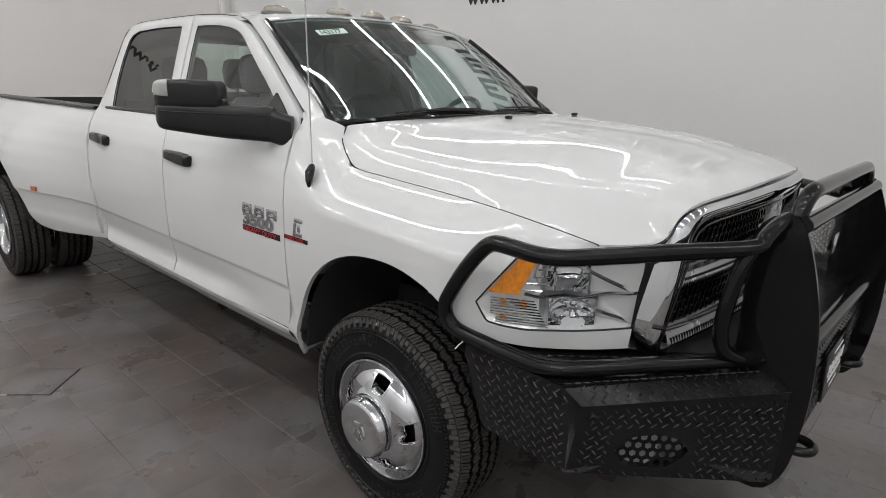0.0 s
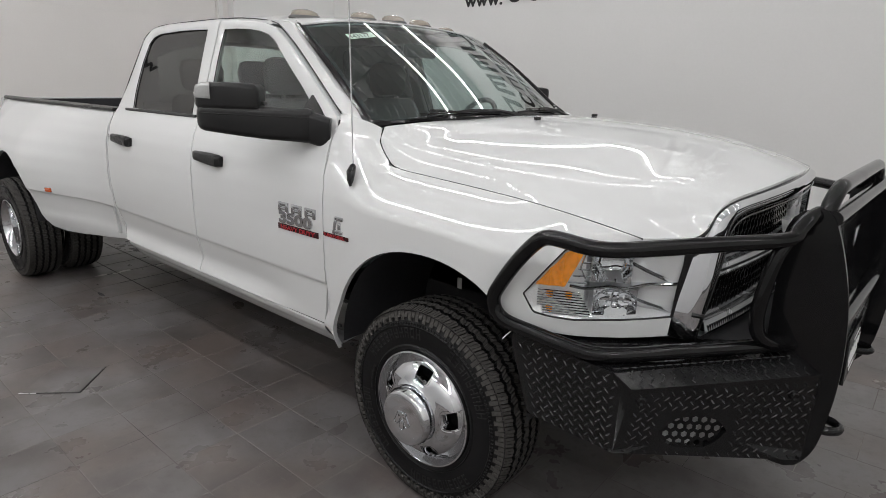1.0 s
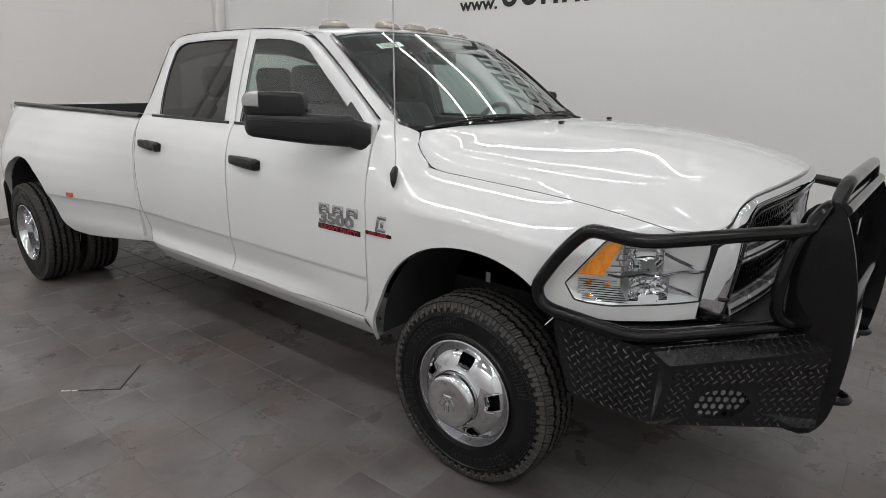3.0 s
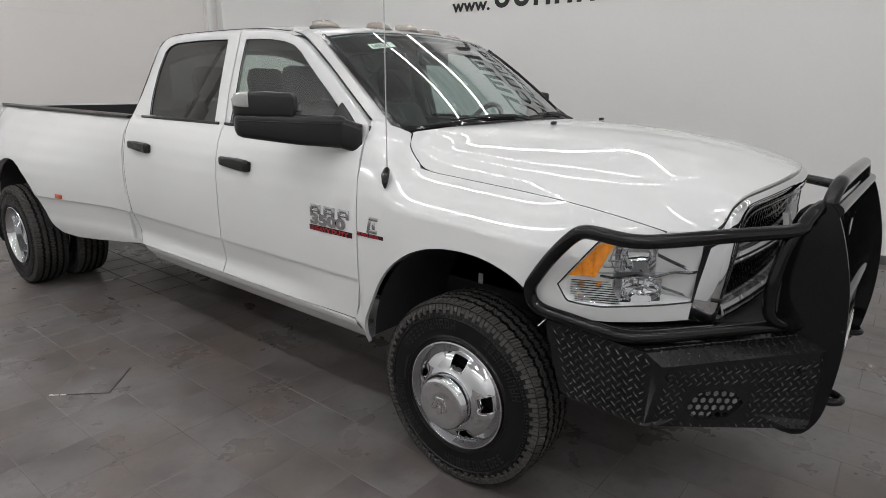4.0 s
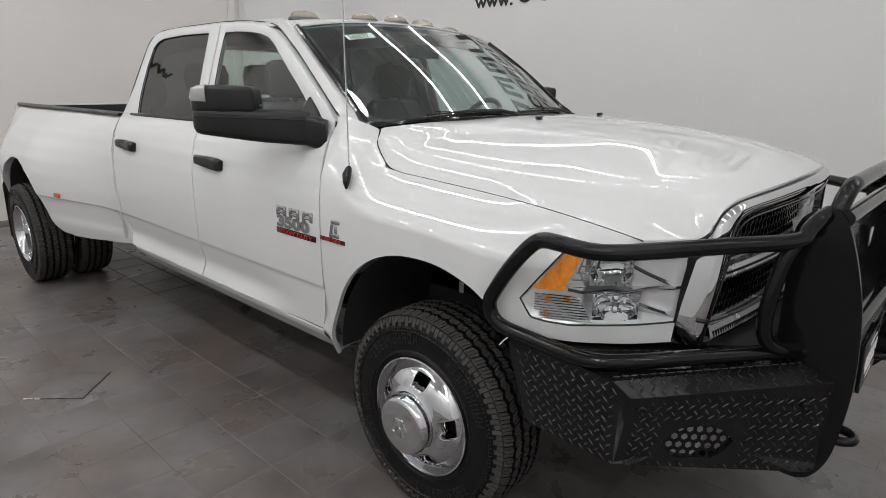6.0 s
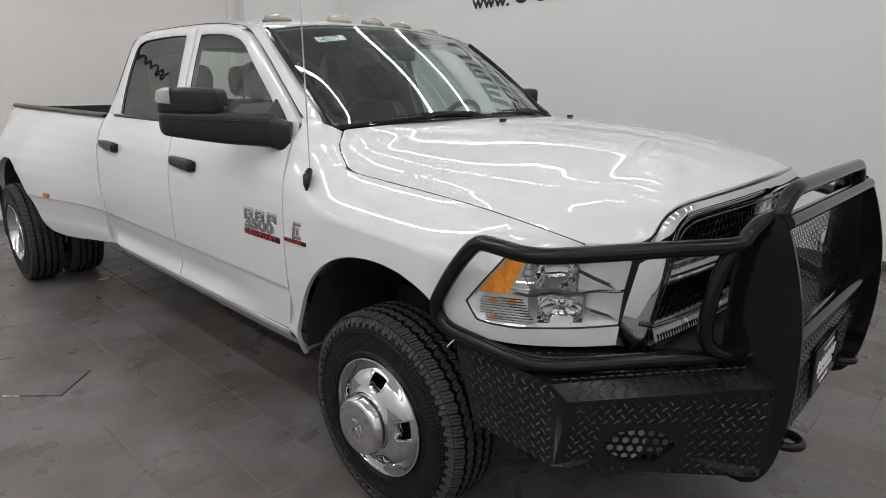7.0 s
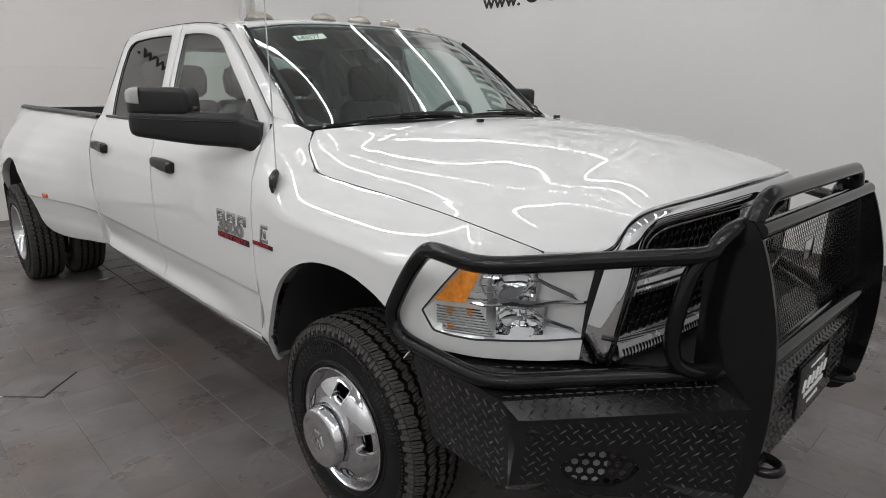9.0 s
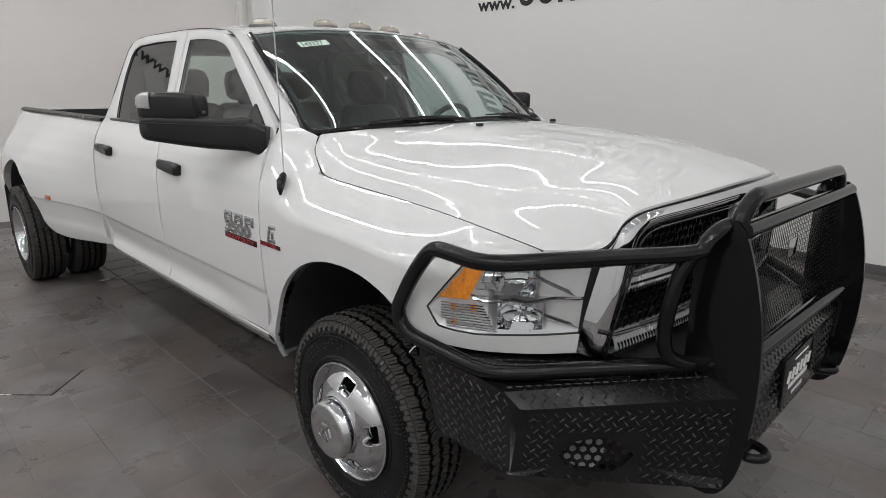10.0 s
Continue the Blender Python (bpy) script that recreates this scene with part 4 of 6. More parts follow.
BED_IN = ((0.48, 0.93), (0.55, 0.952), (0.60, 0.962), (0.65, 0.962), (0.72, 0.975), (0.770, 0.988), (0.782, 0.9925), (0.788, 0.998), (0.86, 1.003), (0.95, 1.003), (1.05, 1.002), (1.15, 0.997), (1.25, 0.98), (1.33, 0.955), (1.38, 0.925), (1.40, 0.905))
BED_OUT = ((0.48, 0.20), (0.60, 0.21), (0.70, 0.212), (0.78, 0.208), (0.95, 0.205), (1.05, 0.185), (1.15, 0.14), (1.25, 0.08), (1.33, 0.03), (1.40, 0.0))
BED_BOTTOM = ((-5.45, 0.60), (-4.86, 0.56), (-4.82, 0.66), (-4.76, 0.79), (-4.68, 0.88), (-4.56, 0.96), (-4.42, 1.015), (-4.305, 1.03), (-4.19, 1.02), (-4.07, 0.98), (-3.97, 0.925), (-3.89, 0.855), (-3.82, 0.745), (-3.77, 0.63), (-3.73, 0.56), (-3.66, 0.512), (-3.5, 0.497), (-3.3, 0.503), (-3.0, 0.53), (-2.765, 0.575))


def bed_y(x, z):
    tail = min(max((-5.02 - x) / 0.43, 0.0), 1.0)
    return -(at(z, BED_IN) - 0.085 * tail ** 1.6 + at(z, BED_OUT) * bed_bulge(x))


rows = []
for x in np.linspace(-5.45, -2.765, 180):
    zb = at(x, BED_BOTTOM)
    near = min(max((x + 3.15) / 0.385, 0.0), 1.0) ** 2
    zs = list(np.linspace(zb, max(0.770, zb + 0.01), 12)) + [max(0.782, zb + 0.02), max(0.788, zb + 0.025)] + list(np.linspace(max(0.80, zb + 0.03), 1.395, 26))
    rows.append([(x + near * (at(z, SEAM_R) - 0.017 + 2.765), bed_y(x, z), z) for z in zs])
bed_sides = pair("bed_side", sheet(rows, (0, 0.05, 0)), M["paint"], truck)
pair("marker_lamp", block((-3.535, bed_y(-3.535, 0.81) - 0.003, 0.81), (0.075, 0.014, 0.030), 0.005, (0, 0, 9)), M["orange"], bed_sides, "orange side marker")
pair("bed_rail", loft([[(x, yo, 1.397), (x, yo - 0.002, 1.411), (x, yo + 0.006, 1.416), (x, -0.820, 1.416), (x, -0.813, 1.410), (x, -0.813, 1.397)] for x in np.linspace(-5.455, -2.765, 28) for yo in [-0.923 + 0.085 * min(max((-5.02 - x) / 0.43, 0.0), 1.0) ** 1.6]]), M["plastic"], truck, "black plastic rail cap")
part("bed_liner", joined(block((-4.11, 0, 0.86), (2.66, 1.66, 0.03)), block((-2.79, 0, 1.12), (0.03, 1.66, 0.53)), block((-5.42, 0, 1.12), (0.05, 1.66, 0.53)),
                         block((-4.11, -0.83, 1.12), (2.66, 0.03, 0.53)), block((-4.11, 0.83, 1.12), (2.66, 0.03, 0.53))), M["dark"], truck, "black bed liner")
part("tailgate", block((-5.47, 0, 1.0), (0.05, 1.72, 0.79), 0.01), M["paint"], truck)
rows = []
for a in np.linspace(0.02 * math.pi, 1.05 * math.pi, 20):
    rows.append([(-WHEELBASE + 0.50 * math.cos(a), y, 0.50 + 0.52 * math.sin(a)) for y in (-1.16, -0.7, -0.45)])
pair("rear_wheel_well", joined(sheet(rows), block((-WHEELBASE, -0.44, 0.72), (1.1, 0.02, 0.7))), M["dark"], truck)
pair("mud_flap", prism([(-4.83, -1.19, 0.26), (-4.83, -1.205, 0.30), (-4.83, -1.198, 0.74), (-4.83, -1.18, 0.80), (-4.83, -0.90, 0.86), (-4.83, -0.86, 0.26)], (-0.014, 0, 0)), M["plastic"], truck, "black rubber mud flap", smooth=0)
part("chassis", joined(block((-2.2, -0.42, 0.53), (5.9, 0.08, 0.16)), block((-2.2, 0.42, 0.53), (5.9, 0.08, 0.16)), block((-1.7, 0, 0.62), (2.3, 1.5, 0.05)), tube([(0, -0.8, 0.40), (0, 0.8, 0.40)], 0.06), tube([(-WHEELBASE, -0.9, 0.40), (-WHEELBASE, 0.9, 0.40)], 0.07),
                       tube([(-0.6, 0.1, 0.5), (-4.2, 0.05, 0.42)], 0.05), tube([(-0.8, -0.3, 0.48), (-3.2, -0.3, 0.48), (-5.2, -0.6, 0.5)], 0.04)), M["dark"], truck)
# the first block is an added dark blocker for the gap below the grille
part("engine_bay", joined(block((0.84, 0, 0.80), (0.10, 1.24, 0.20)), block((0.1, 0, 0.95), (1.2, 0.9, 0.5)), block((0.75, 0, 0.98), (0.06, 1.25, 0.5))), M["dark"], truck)

# wheels
TYRE_R, TYRE_W = 0.406, 0.235


def tyre_piece():
    """The carcass of a tyre about the y axis, outer side at -y."""
    h, r = TYRE_W / 2, TYRE_R
    body = [(-h + 0.018, 0.222), (-h + 0.006, 0.236), (-h + 0.001, 0.250), (-h - 0.004, 0.253), (-h - 0.001, 0.258), (-h - 0.004, 0.285), (-h - 0.005, 0.31), (-h - 0.003, 0.332), (-h - 0.007, 0.336), (-h - 0.002, 0.341), (-h + 0.002, 0.352), (-h + 0.014, 0.376), (-h + 0.026, r - 0.017), (0, r - 0.014), (h - 0.026, r - 0.017), (h - 0.012, 0.374), (h, 0.33), (h, 0.27), (h - 0.02, 0.222)]
    return spin(body, 96)


def tread_piece(blocks=62):
    """Five ribs of wavy-edged blocks, parted by zigzag grooves and cut by narrow sipes, and the shoulder lugs: the
    dusty, lit-toned tops and the walls.
    """
    h, r1 = TYRE_W / 2, TYRE_R
    bits, walls = [], []
    step = 2 * math.pi / blocks
    ribs = [(-0.0955, 0.037), (-0.0460, 0.0285), (0.0, 0.0285), (0.0460, 0.0285), (0.0955, 0.037)]
    for c, (yc, w) in enumerate(ribs):
        outer = {0: -1, 4: 1}.get(c, 0)
        for k in range(blocks):
            for f0, f1 in ((0.03, 0.275), (0.325, 0.585), (0.64, 0.92)):
                fs = np.linspace(f0, f1, 3)
                low_ring, top_ring = [], []
                for sgn, order in ((-1, fs), (1, fs[::-1])):
                    for f in order:
                        wave = 0.0 if sgn == outer else 0.0055 * (1 - abs(((f + 0.5 * (c % 2)) % 1.0) * 4 - 2))
                        skew = 0.10 * sgn * (1 if c % 2 else -1)
                        an = (k + f + skew + 0.5 * (c % 2)) * step
                        y = yc + sgn * w / 2 + wave
                        top = r1 - (0.0085 if sgn == outer else 0.0) - 0.0035 * (abs(y) / 0.11) ** 2
                        for ring, r in ((low_ring, r1 - 0.017), (top_ring, top)):
                            ring.append((r * math.cos(an), y, r * math.sin(an)))
                n = len(top_ring)
                bits.append((top_ring, [tuple(range(n))]))
                walls.append((low_ring + top_ring, [(i, (i + 1) % n, n + (i + 1) % n, n + i) for i in range(n)]))
    for k in range(blocks):
        for f, inner in ((0.27, 0.350), (0.76, 0.364)):
            a0 = (k + f) * step
            da = step * 0.205
            vs = []
            for y, r in ((-h + 0.006, inner), (-h - 0.003, inner + 0.004), (-h + 0.004, 0.380), (-0.1115, r1 - 0.012), (-0.100, r1 - 0.013)):
                for d in (-da, da):
                    vs.append((r * math.cos(a0 + d), y, r * math.sin(a0 + d)))
            bits.append((vs, [(0, 1, 3, 2), (2, 3, 5, 4), (4, 5, 7, 6), (6, 7, 9, 8), (0, 2, 4, 6, 8), (1, 3, 5, 7, 9)]))
    return joined(*bits), joined(*walls)


def sidewall_marks(width=TYRE_W):
    """Unreadable moulded writing on the side: low raised shapes along the circle."""
    h = width / 2
    rnd = random.Random(4)
    bits = []

    def bar(a0, a1, r0, r1, high=0.0062):
        vs = [(r * math.cos(a), -h - y, r * math.sin(a)) for r in (r0, r1) for a in (a0, a1) for y in (0.002, high)]
        bits.append((vs, [(1, 3, 7, 5), (0, 1, 5, 4), (2, 3, 7, 6), (0, 1, 3, 2), (4, 5, 7, 6)]))
    for start, count in ((0.30, 9), (1.62, 11), (3.25, 9), (4.60, 11)):
        for k in range(count):
            a = start + k * 0.098
            kind = rnd.random()
            bar(a - 0.034, a - 0.022, 0.286, 0.326)
            if kind < 0.65:
                bar(a + 0.022, a + 0.034, 0.286, 0.326)
            if kind > 0.25:
                bar(a - 0.022, a + 0.024, 0.319, 0.326)
            if kind > 0.45 or kind < 0.15:
                bar(a - 0.022, a + 0.024, 0.286, 0.293)
            if kind > 0.7 or kind < 0.3:
                bar(a - 0.022, a + 0.018, 0.303, 0.309)
    for k in range(40):
        a = 2.75 + k * 0.012
        if rnd.random() < 0.75:
            bar(a, a + 0.007, 0.268, 0.277, 0.0058)
    for k in range(150):
        a = k * 2 * math.pi / 150
        bar(a, a + 0.014, 0.338, 0.346, 0.0066)
    return joined(*bits)


def hand_hole(a, r, size, y0, y1):
    c, s = math.cos(a), math.sin(a)
    out = []
    for y, k in ((y0, 1.0), (y1, 0.84)):
        ring = []
        for b in np.linspace(0, 2 * math.pi, 28, endpoint=False):
            u, v = size[0] * math.copysign(abs(math.cos(b)) ** 0.62, math.cos(b)) * k, size[1] * math.copysign(abs(math.sin(b)) ** 0.62, math.sin(b)) * k
            ring.append((c * (r + u) - s * v, y, s * (r + u) + c * v))
        out.append(ring)
    return out


def disc_with_holes(profile, holes, seg=96, band=(2, 3)):
    """A lathe with hand holes cut through one conical band."""
    n = len(profile)
    verts, faces = spin(profile, seg)
    keep = []
    k0, k1 = band
    for f in faces:
        cols = sorted({i % n for i in f})
        if cols[0] >= k0 and cols[-1] <= k1:
            ang = sorted({i // n for i in f})
            a = (ang[0] + 0.5) * 2 * math.pi / seg if ang != [0, seg - 1] else (seg - 0.5) * 2 * math.pi / seg
            if any(abs((a - h + math.pi) % (2 * math.pi) - math.pi) < 0.19 for h in holes):
                continue
        keep.append(f)
    return verts, keep


HOLES = [radians(8 + 72 * k) for k in range(5)]
# front wheel: convex disc
FRONT_DISC = [(-0.110, 0.235), (-0.124, 0.232), (-0.126, 0.226), (-0.110, 0.216), (-0.098, 0.212), (-0.108, 0.200), (-0.122, 0.190), (-0.137, 0.178), (-0.150, 0.158), (-0.158, 0.138), (-0.164, 0.122), (-0.168, 0.118), (-0.168, 0.10)]
CAP = [(-0.150, 0.112), (-0.176, 0.109), (-0.178, 0.101), (-0.186, 0.101), (-0.187, 0.112), (-0.191, 0.114), (-0.195, 0.112), (-0.212, 0.107), (-0.217, 0.102), (-0.2195, 0.09), (-0.2215, 0.05), (-0.222, 0.0)]


def on_disc(ring, sink):
    """The ring laid on the wheel disc, sunk a little."""
    face = sorted((r, y) for y, r in FRONT_DISC[4:])
    return [(x, at(math.hypot(x, z), face) + sink, z) for x, y, z in ring]


def front_wheel():
    w = new("wheel")
    w.parent = truck
    tagged(w, "chrome front wheel with an all-terrain tyre")
    part("tyre", tyre_piece(), M["rubber"], w, "black all-terrain tyre", smooth=30)
    tops, walls = tread_piece()
    tagged(part("tread", tops, M["tread_rubber"], w, "cut tread blocks with zigzag grooves", smooth=0), kind="stuff")
    tagged(part("groove_wall", walls, M["rubber"], w, smooth=0), kind="stuff")
    tagged(part("side_lettering", sidewall_marks(), M["side_mark"], w, "low moulded shapes on the tyre side", smooth=0), kind="stuff")
    part("rim", disc_with_holes(FRONT_DISC, HOLES, band=(6, 9)), M["chrome"], w, "polished chrome wheel disc")
    part("hub_cap", spin(CAP, 64), M["steel"], w, "satin metal hub cap")
    for a in HOLES:
        o, i = hand_hole(a, 0.166, (0.029, 0.035), -0.143, -0.108)
        lip = on_disc(hand_hole(a, 0.166, (0.034, 0.042), -0.146, 0)[0], -0.0012)
        o = on_disc(o, 0.003)
        part("hand_hole", joined(ring_strip(o, i), ring_strip(lip, o)), M["chrome"], w)
    part("brake_drum", joined(spin([(-0.06, 0.205), (-0.06, 0.01)], 32), spin([(0.1, 0.215), (-0.1, 0.215)], 48)), M["dark"], w)
    # emblem on the cap, a plain shape
    em = [block((0, -0.2235, 0.012), (0.03, 0.004, 0.018), 0.004), block((-0.014, -0.2235, 0.0), (0.014, 0.004, 0.034), 0.004, (0, 25, 0)), block((0.014, -0.2235, 0.0), (0.014, 0.004, 0.034), 0.004, (0, -25, 0)), block((0, -0.2235, -0.016), (0.014, 0.004, 0.024), 0.004)]
    part("emblem", moved(joined(*em), Matrix.Diagonal((1.45, 1.0, 1.45, 1))), M["chrome"], w)
    return w


fw = front_wheel()
fw.matrix_basis = pose(0.013, -0.872, 0.406, 0, 0, 0)
copy_thing(fw, pose(0.013, 0.872, 0.406, 0, 0, 180))
REAR_DISC = [(-0.110, 0.235), (-0.124, 0.232), (-0.126, 0.226), (-0.110, 0.216), (-0.06, 0.205), (0.04, 0.198), (0.055, 0.185), (0.048, 0.13), (0.04, 0.11), (-0.03, 0.095), (-0.05, 0.08), (-0.055, 0.0)]


def rear_wheel():
    w = new("wheel")
    w.parent = truck
    tagged(w, "dished chrome rear wheel with an all-terrain tyre")
    part("tyre", tyre_piece(), M["rubber"], w, "black all-terrain tyre", smooth=30)
    tops, walls = tread_piece()
    tagged(part("tread", tops, M["tread_rubber"], w, "cut tread blocks with zigzag grooves", smooth=0), kind="stuff")
    tagged(part("groove_wall", walls, M["rubber"], w, smooth=0), kind="stuff")
    tagged(part("side_lettering", sidewall_marks(), M["side_mark"], w, "low moulded shapes on the tyre side", smooth=0), kind="stuff")
    part("rim", spin(REAR_DISC, 64), M["chrome"], w, "deep dished chrome rim")
    for a in HOLES:
        part("hand_hole", spin([(0.047, 0.0), (0.047, 0.03), (0.05, 0.034)], 16, centre=(0.158 * math.cos(a), 0, 0.158 * math.sin(a))), M["dark"], w)
    return w


rw = rear_wheel()
rw.matrix_basis = pose(-WHEELBASE, -1.105, 0.405, 0, 40, 0)
copy_thing(rw, pose(-WHEELBASE, -0.80, 0.405, 0, 12, 0))
copy_thing(rw, pose(-WHEELBASE, 1.105, 0.405, 0, 0, 180))
copy_thing(rw, pose(-WHEELBASE, 0.80, 0.405, 0, 0, 180))

# grille
def grille_x(y, z):
    return 0.905 + 0.05 * (1 - (y / 0.6) ** 2) - 0.05 * max(0.0, z - 1.15)


grille = tagged(new("grille"), "chrome framed grille with black mesh")
grille.parent = truck
frame_out = [(0.856, -0.722, 0.872), (0.862, -0.717, 0.96), (0.874, -0.703, 1.05), (0.880, -0.684, 1.14), (0.882, -0.671, 1.195), (0.885, -0.646, 1.254), (0.902, -0.580, 1.286), (0.927, -0.40, 1.297), (0.952, -0.15, 1.304), (0.957, 0, 1.306)]
frame_in = [(0.880, -0.699, 0.872), (0.892, -0.682, 0.96), (0.903, -0.659, 1.05), (0.909, -0.631, 1.13), (0.911, -0.618, 1.180), (0.916, -0.596, 1.222), (0.928, -0.540, 1.246), (0.951, -0.39, 1.254), (0.970, -0.2, 1.256), (0.978, 0, 1.256)]
fo = curve(frame_out + [(x, -y, z) for x, y, z in frame_out[-2::-1]], 100)
fi = curve(frame_in + [(x, -y, z) for x, y, z in frame_in[-2::-1]], 100)
layers = [fo + np.array((-0.05, 0, 0)), fo]
for f, b in ((0.05, 0.006), (0.15, 0.011), (0.3, 0.016), (0.5, 0.018), (0.7, 0.015), (0.86, 0.010), (0.95, 0.005)):
    layers.append(fo * (1 - f) + fi * f + np.array((b, 0, b * 0.3)))
layers += [fi, fi + np.array((-0.06, 0, 0))]
part("surround", joined(*[ring_strip(a, b, False) for a, b in zip(layers, layers[1:])]), M["chrome"], grille, "chrome surround")
low = min(range(40), key=lambda k: abs(fo[k][2] - 0.957))
notch = [(fo[low] * (1 - f) + fi[low] * f + np.array((b + 0.001, 0, 0))) for f, b in ((0.08, 0.007), (0.15, 0.011), (0.3, 0.016), (0.5, 0.018), (0.7, 0.015), (0.86, 0.010), (0.97, 0.003))]
pair("notch", tube(notch, 0.0075, 6), M["plastic"], grille, "black joint across the surround")
inner_lip = [p + np.array((0.004, 0, 0)) for p in fi]
part("inner_trim", tube([p * np.array((1, 0.985, 1)) + np.array((0.0, 0, -0.008)) for p in inner_lip], 0.0035, 6), M["gloss_black"], grille)


def grille_bar(z0, z1, y0=-0.635, y1=0.635, out=0.0):
    rows = []
    for y in np.linspace(y0, y1, 40):
        x = grille_x(y, (z0 + z1) / 2) + out
        rows.append([(x - 0.04, y, z0), (x, y, z0), (x + 0.012, y, z0 * 0.7 + z1 * 0.3), (x + 0.004, y, z1), (x - 0.04, y, z1)])
    return sheet(rows)


for z0, z1, half in ((1.056, 1.100, 0.640), (0.876, 0.924, 0.668)):
    part("cross_bar", grille_bar(z0, z1, -half, half), M["silver"], grille, "silver bar with a row of holes")
    holes = []
    for k, y in enumerate(np.linspace(-half + 0.02, half - 0.02, 92)):
        if z0 > 1:
            for dz, w, h in ((-0.010, 0.0105, 0.011), (0.006, 0.0105, 0.009)):
                zz = (z0 + z1) / 2 + dz
                holes.append(block((grille_x(y, zz) + 0.0105, y + (0.0067 if dz > 0 else 0), zz), (0.006, w, h), 0.003))
            holes.append(block((grille_x(y, z1) - 0.012, y, z1), (0.030, 0.0035, 0.003), 0.0, (0, 0, 25)))
        else:
            zz = (z0 + z1) / 2
            holes.append(block((grille_x(y, zz) + 0.0095, y, zz - 0.004), (0.006, 0.0045, 0.030), 0.0, (20, 0, 0)))
            holes.append(block((grille_x(y, z1) - 0.012, y + 0.004, z1), (0.030, 0.0035, 0.003), 0.0, (0, 0, 25)))
    tagged(part("perforation", joined(*holes), M["gloss_black"], grille), kind="stuff")
part("upright_bar", joined(block((0.968, 0, 1.08), (0.03, 0.09, 0.38), 0.008)), M["silver"], grille)
part("centre_shield", prism([(0.996 - (z - 1.08) * 0.25, y, z) for y, z in ((-0.10, 1.17), (-0.105, 1.08), (-0.05, 0.985), (0.05, 0.985), (0.105, 1.08), (0.10, 1.17))], (-0.02, 0, 0)), M["lamp_white"], grille, "plain bright shield", smooth=0)
# hexagon mesh in the openings
def hex_mesh(y0, y1, z0, z1, pitch, wall, at_x, depth=0.012):
    """Joined hexagon cells of a mesh, as rings."""
    bits = []
    dz = pitch * 0.866
    n = 0
    z = z0
    while z <= z1:
        y = y0 + (pitch / 2 if n % 2 else 0)
        while y <= y1:
            ring_o, ring_i = [], []
            for k in range(6):
                a = math.pi / 6 + k * math.pi / 3
                ring_o.append(np.array((at_x(y, z), y + pitch / math.sqrt(3) * math.cos(a), z + pitch / math.sqrt(3) * math.sin(a))))
                ring_i.append(np.array((at_x(y, z), y + (pitch - wall) / math.sqrt(3) * math.cos(a), z + (pitch - wall) / math.sqrt(3) * math.sin(a))))
            bits.append(joined(ring_strip(ring_o, ring_i), ring_strip(ring_i, [p - np.array((depth, 0, 0)) for p in ring_i])))
            y += pitch
        z += dz
        n += 1
    return joined(*bits)


tagged(part("mesh_insert", joined(hex_mesh(-0.60, 0.60, 0.94, 1.05, 0.034, 0.008, lambda y, z: grille_x(y, z) - 0.035), hex_mesh(-0.58, 0.58, 1.12, 1.235, 0.034, 0.008, lambda y, z: grille_x(y, z) - 0.035)), M["gloss_black"], grille, "black honeycomb mesh", smooth=0), kind="stuff")

# grille guard and bumper
guard = tagged(new("front_bumper"), "black tread plate bumper with a tubular grille guard")
guard.parent = truck
TR = 0.0235
upper = [(1.12, -0.49, 1.275), (1.105, -0.53, 1.262), (1.09, -0.57, 1.235), (1.075, -0.61, 1.210), (0.95, -0.765, 1.203), (0.80, -0.95, 1.195), (0.735, -1.02, 1.193), (0.68, -1.05, 1.196), (0.60, -1.058, 1.203), (0.545, -1.052, 1.198), (0.50, -1.048, 1.165), (0.43, -1.036, 1.085), (0.365, -1.025, 0.99), (0.352, -1.022, 0.955), (0.362, -1.018, 0.915), (0.40, -1.012, 0.888), (0.50, -1.01, 0.878), (0.62, -1.005, 0.868), (0.69, -0.99, 0.862), (0.76, -0.94, 0.862), (0.90, -0.775, 0.866), (1.02, -0.63, 0.868), (1.10, -0.525, 0.868), (1.125, -0.49, 0.868)]
pair("wing_bar", tube(upper, TR, 12, 110), M["black_paint"], guard, "bent black steel tube round the headlight")
strut = tube([(1.073, -0.612, 1.205), (1.055, -0.632, 1.15), (1.04, -0.645, 1.05), (1.035, -0.645, 0.97), (1.045, -0.632, 0.915), (1.075, -0.59, 0.885), (1.11, -0.51, 0.872)], 0.021, 12, 40)
part("strut_bar", strut, M["black_paint"], guard)
part("strut_bar", moved(flipped(strut), Matrix.Translation((0.042, 0.012, 0))), M["black_paint"], guard)
PLATE = [(1.042, 1.20), (1.055, 1.25), (1.085, 1.282), (1.125, 1.292), (1.155, 1.283), (1.185, 1.222), (1.217, 1.118), (1.241, 1.004), (1.252, 0.883), (1.254, 0.78), (1.249, 0.69), (1.234, 0.57), (1.207, 0.50), (1.172, 0.463), (1.12, 0.458), (1.08, 0.47), (1.05, 0.53), (1.05, 0.70), (1.046, 0.943)]
ol = curve([(x, 0, z) for x, z in PLATE + [PLATE[0]]], 60)[:-1]
for dx, py in ((0.0, -0.515), (0.034, 0.54)):
    part("side_plate", prism([(x + dx, py, z) for x, y, z in ol], (0, 0.014, 0)), M["black_paint"], guard, "black steel upright plate")
hoop = [(1.137, -0.485, 1.270), (1.140, -0.475, 1.30), (1.145, -0.458, 1.328), (1.15, -0.425, 1.347), (1.152, -0.37, 1.350), (1.156, 0.0, 1.347), (1.16, 0.37, 1.343), (1.16, 0.418, 1.338), (1.162, 0.445, 1.318), (1.165, 0.455, 1.275)]
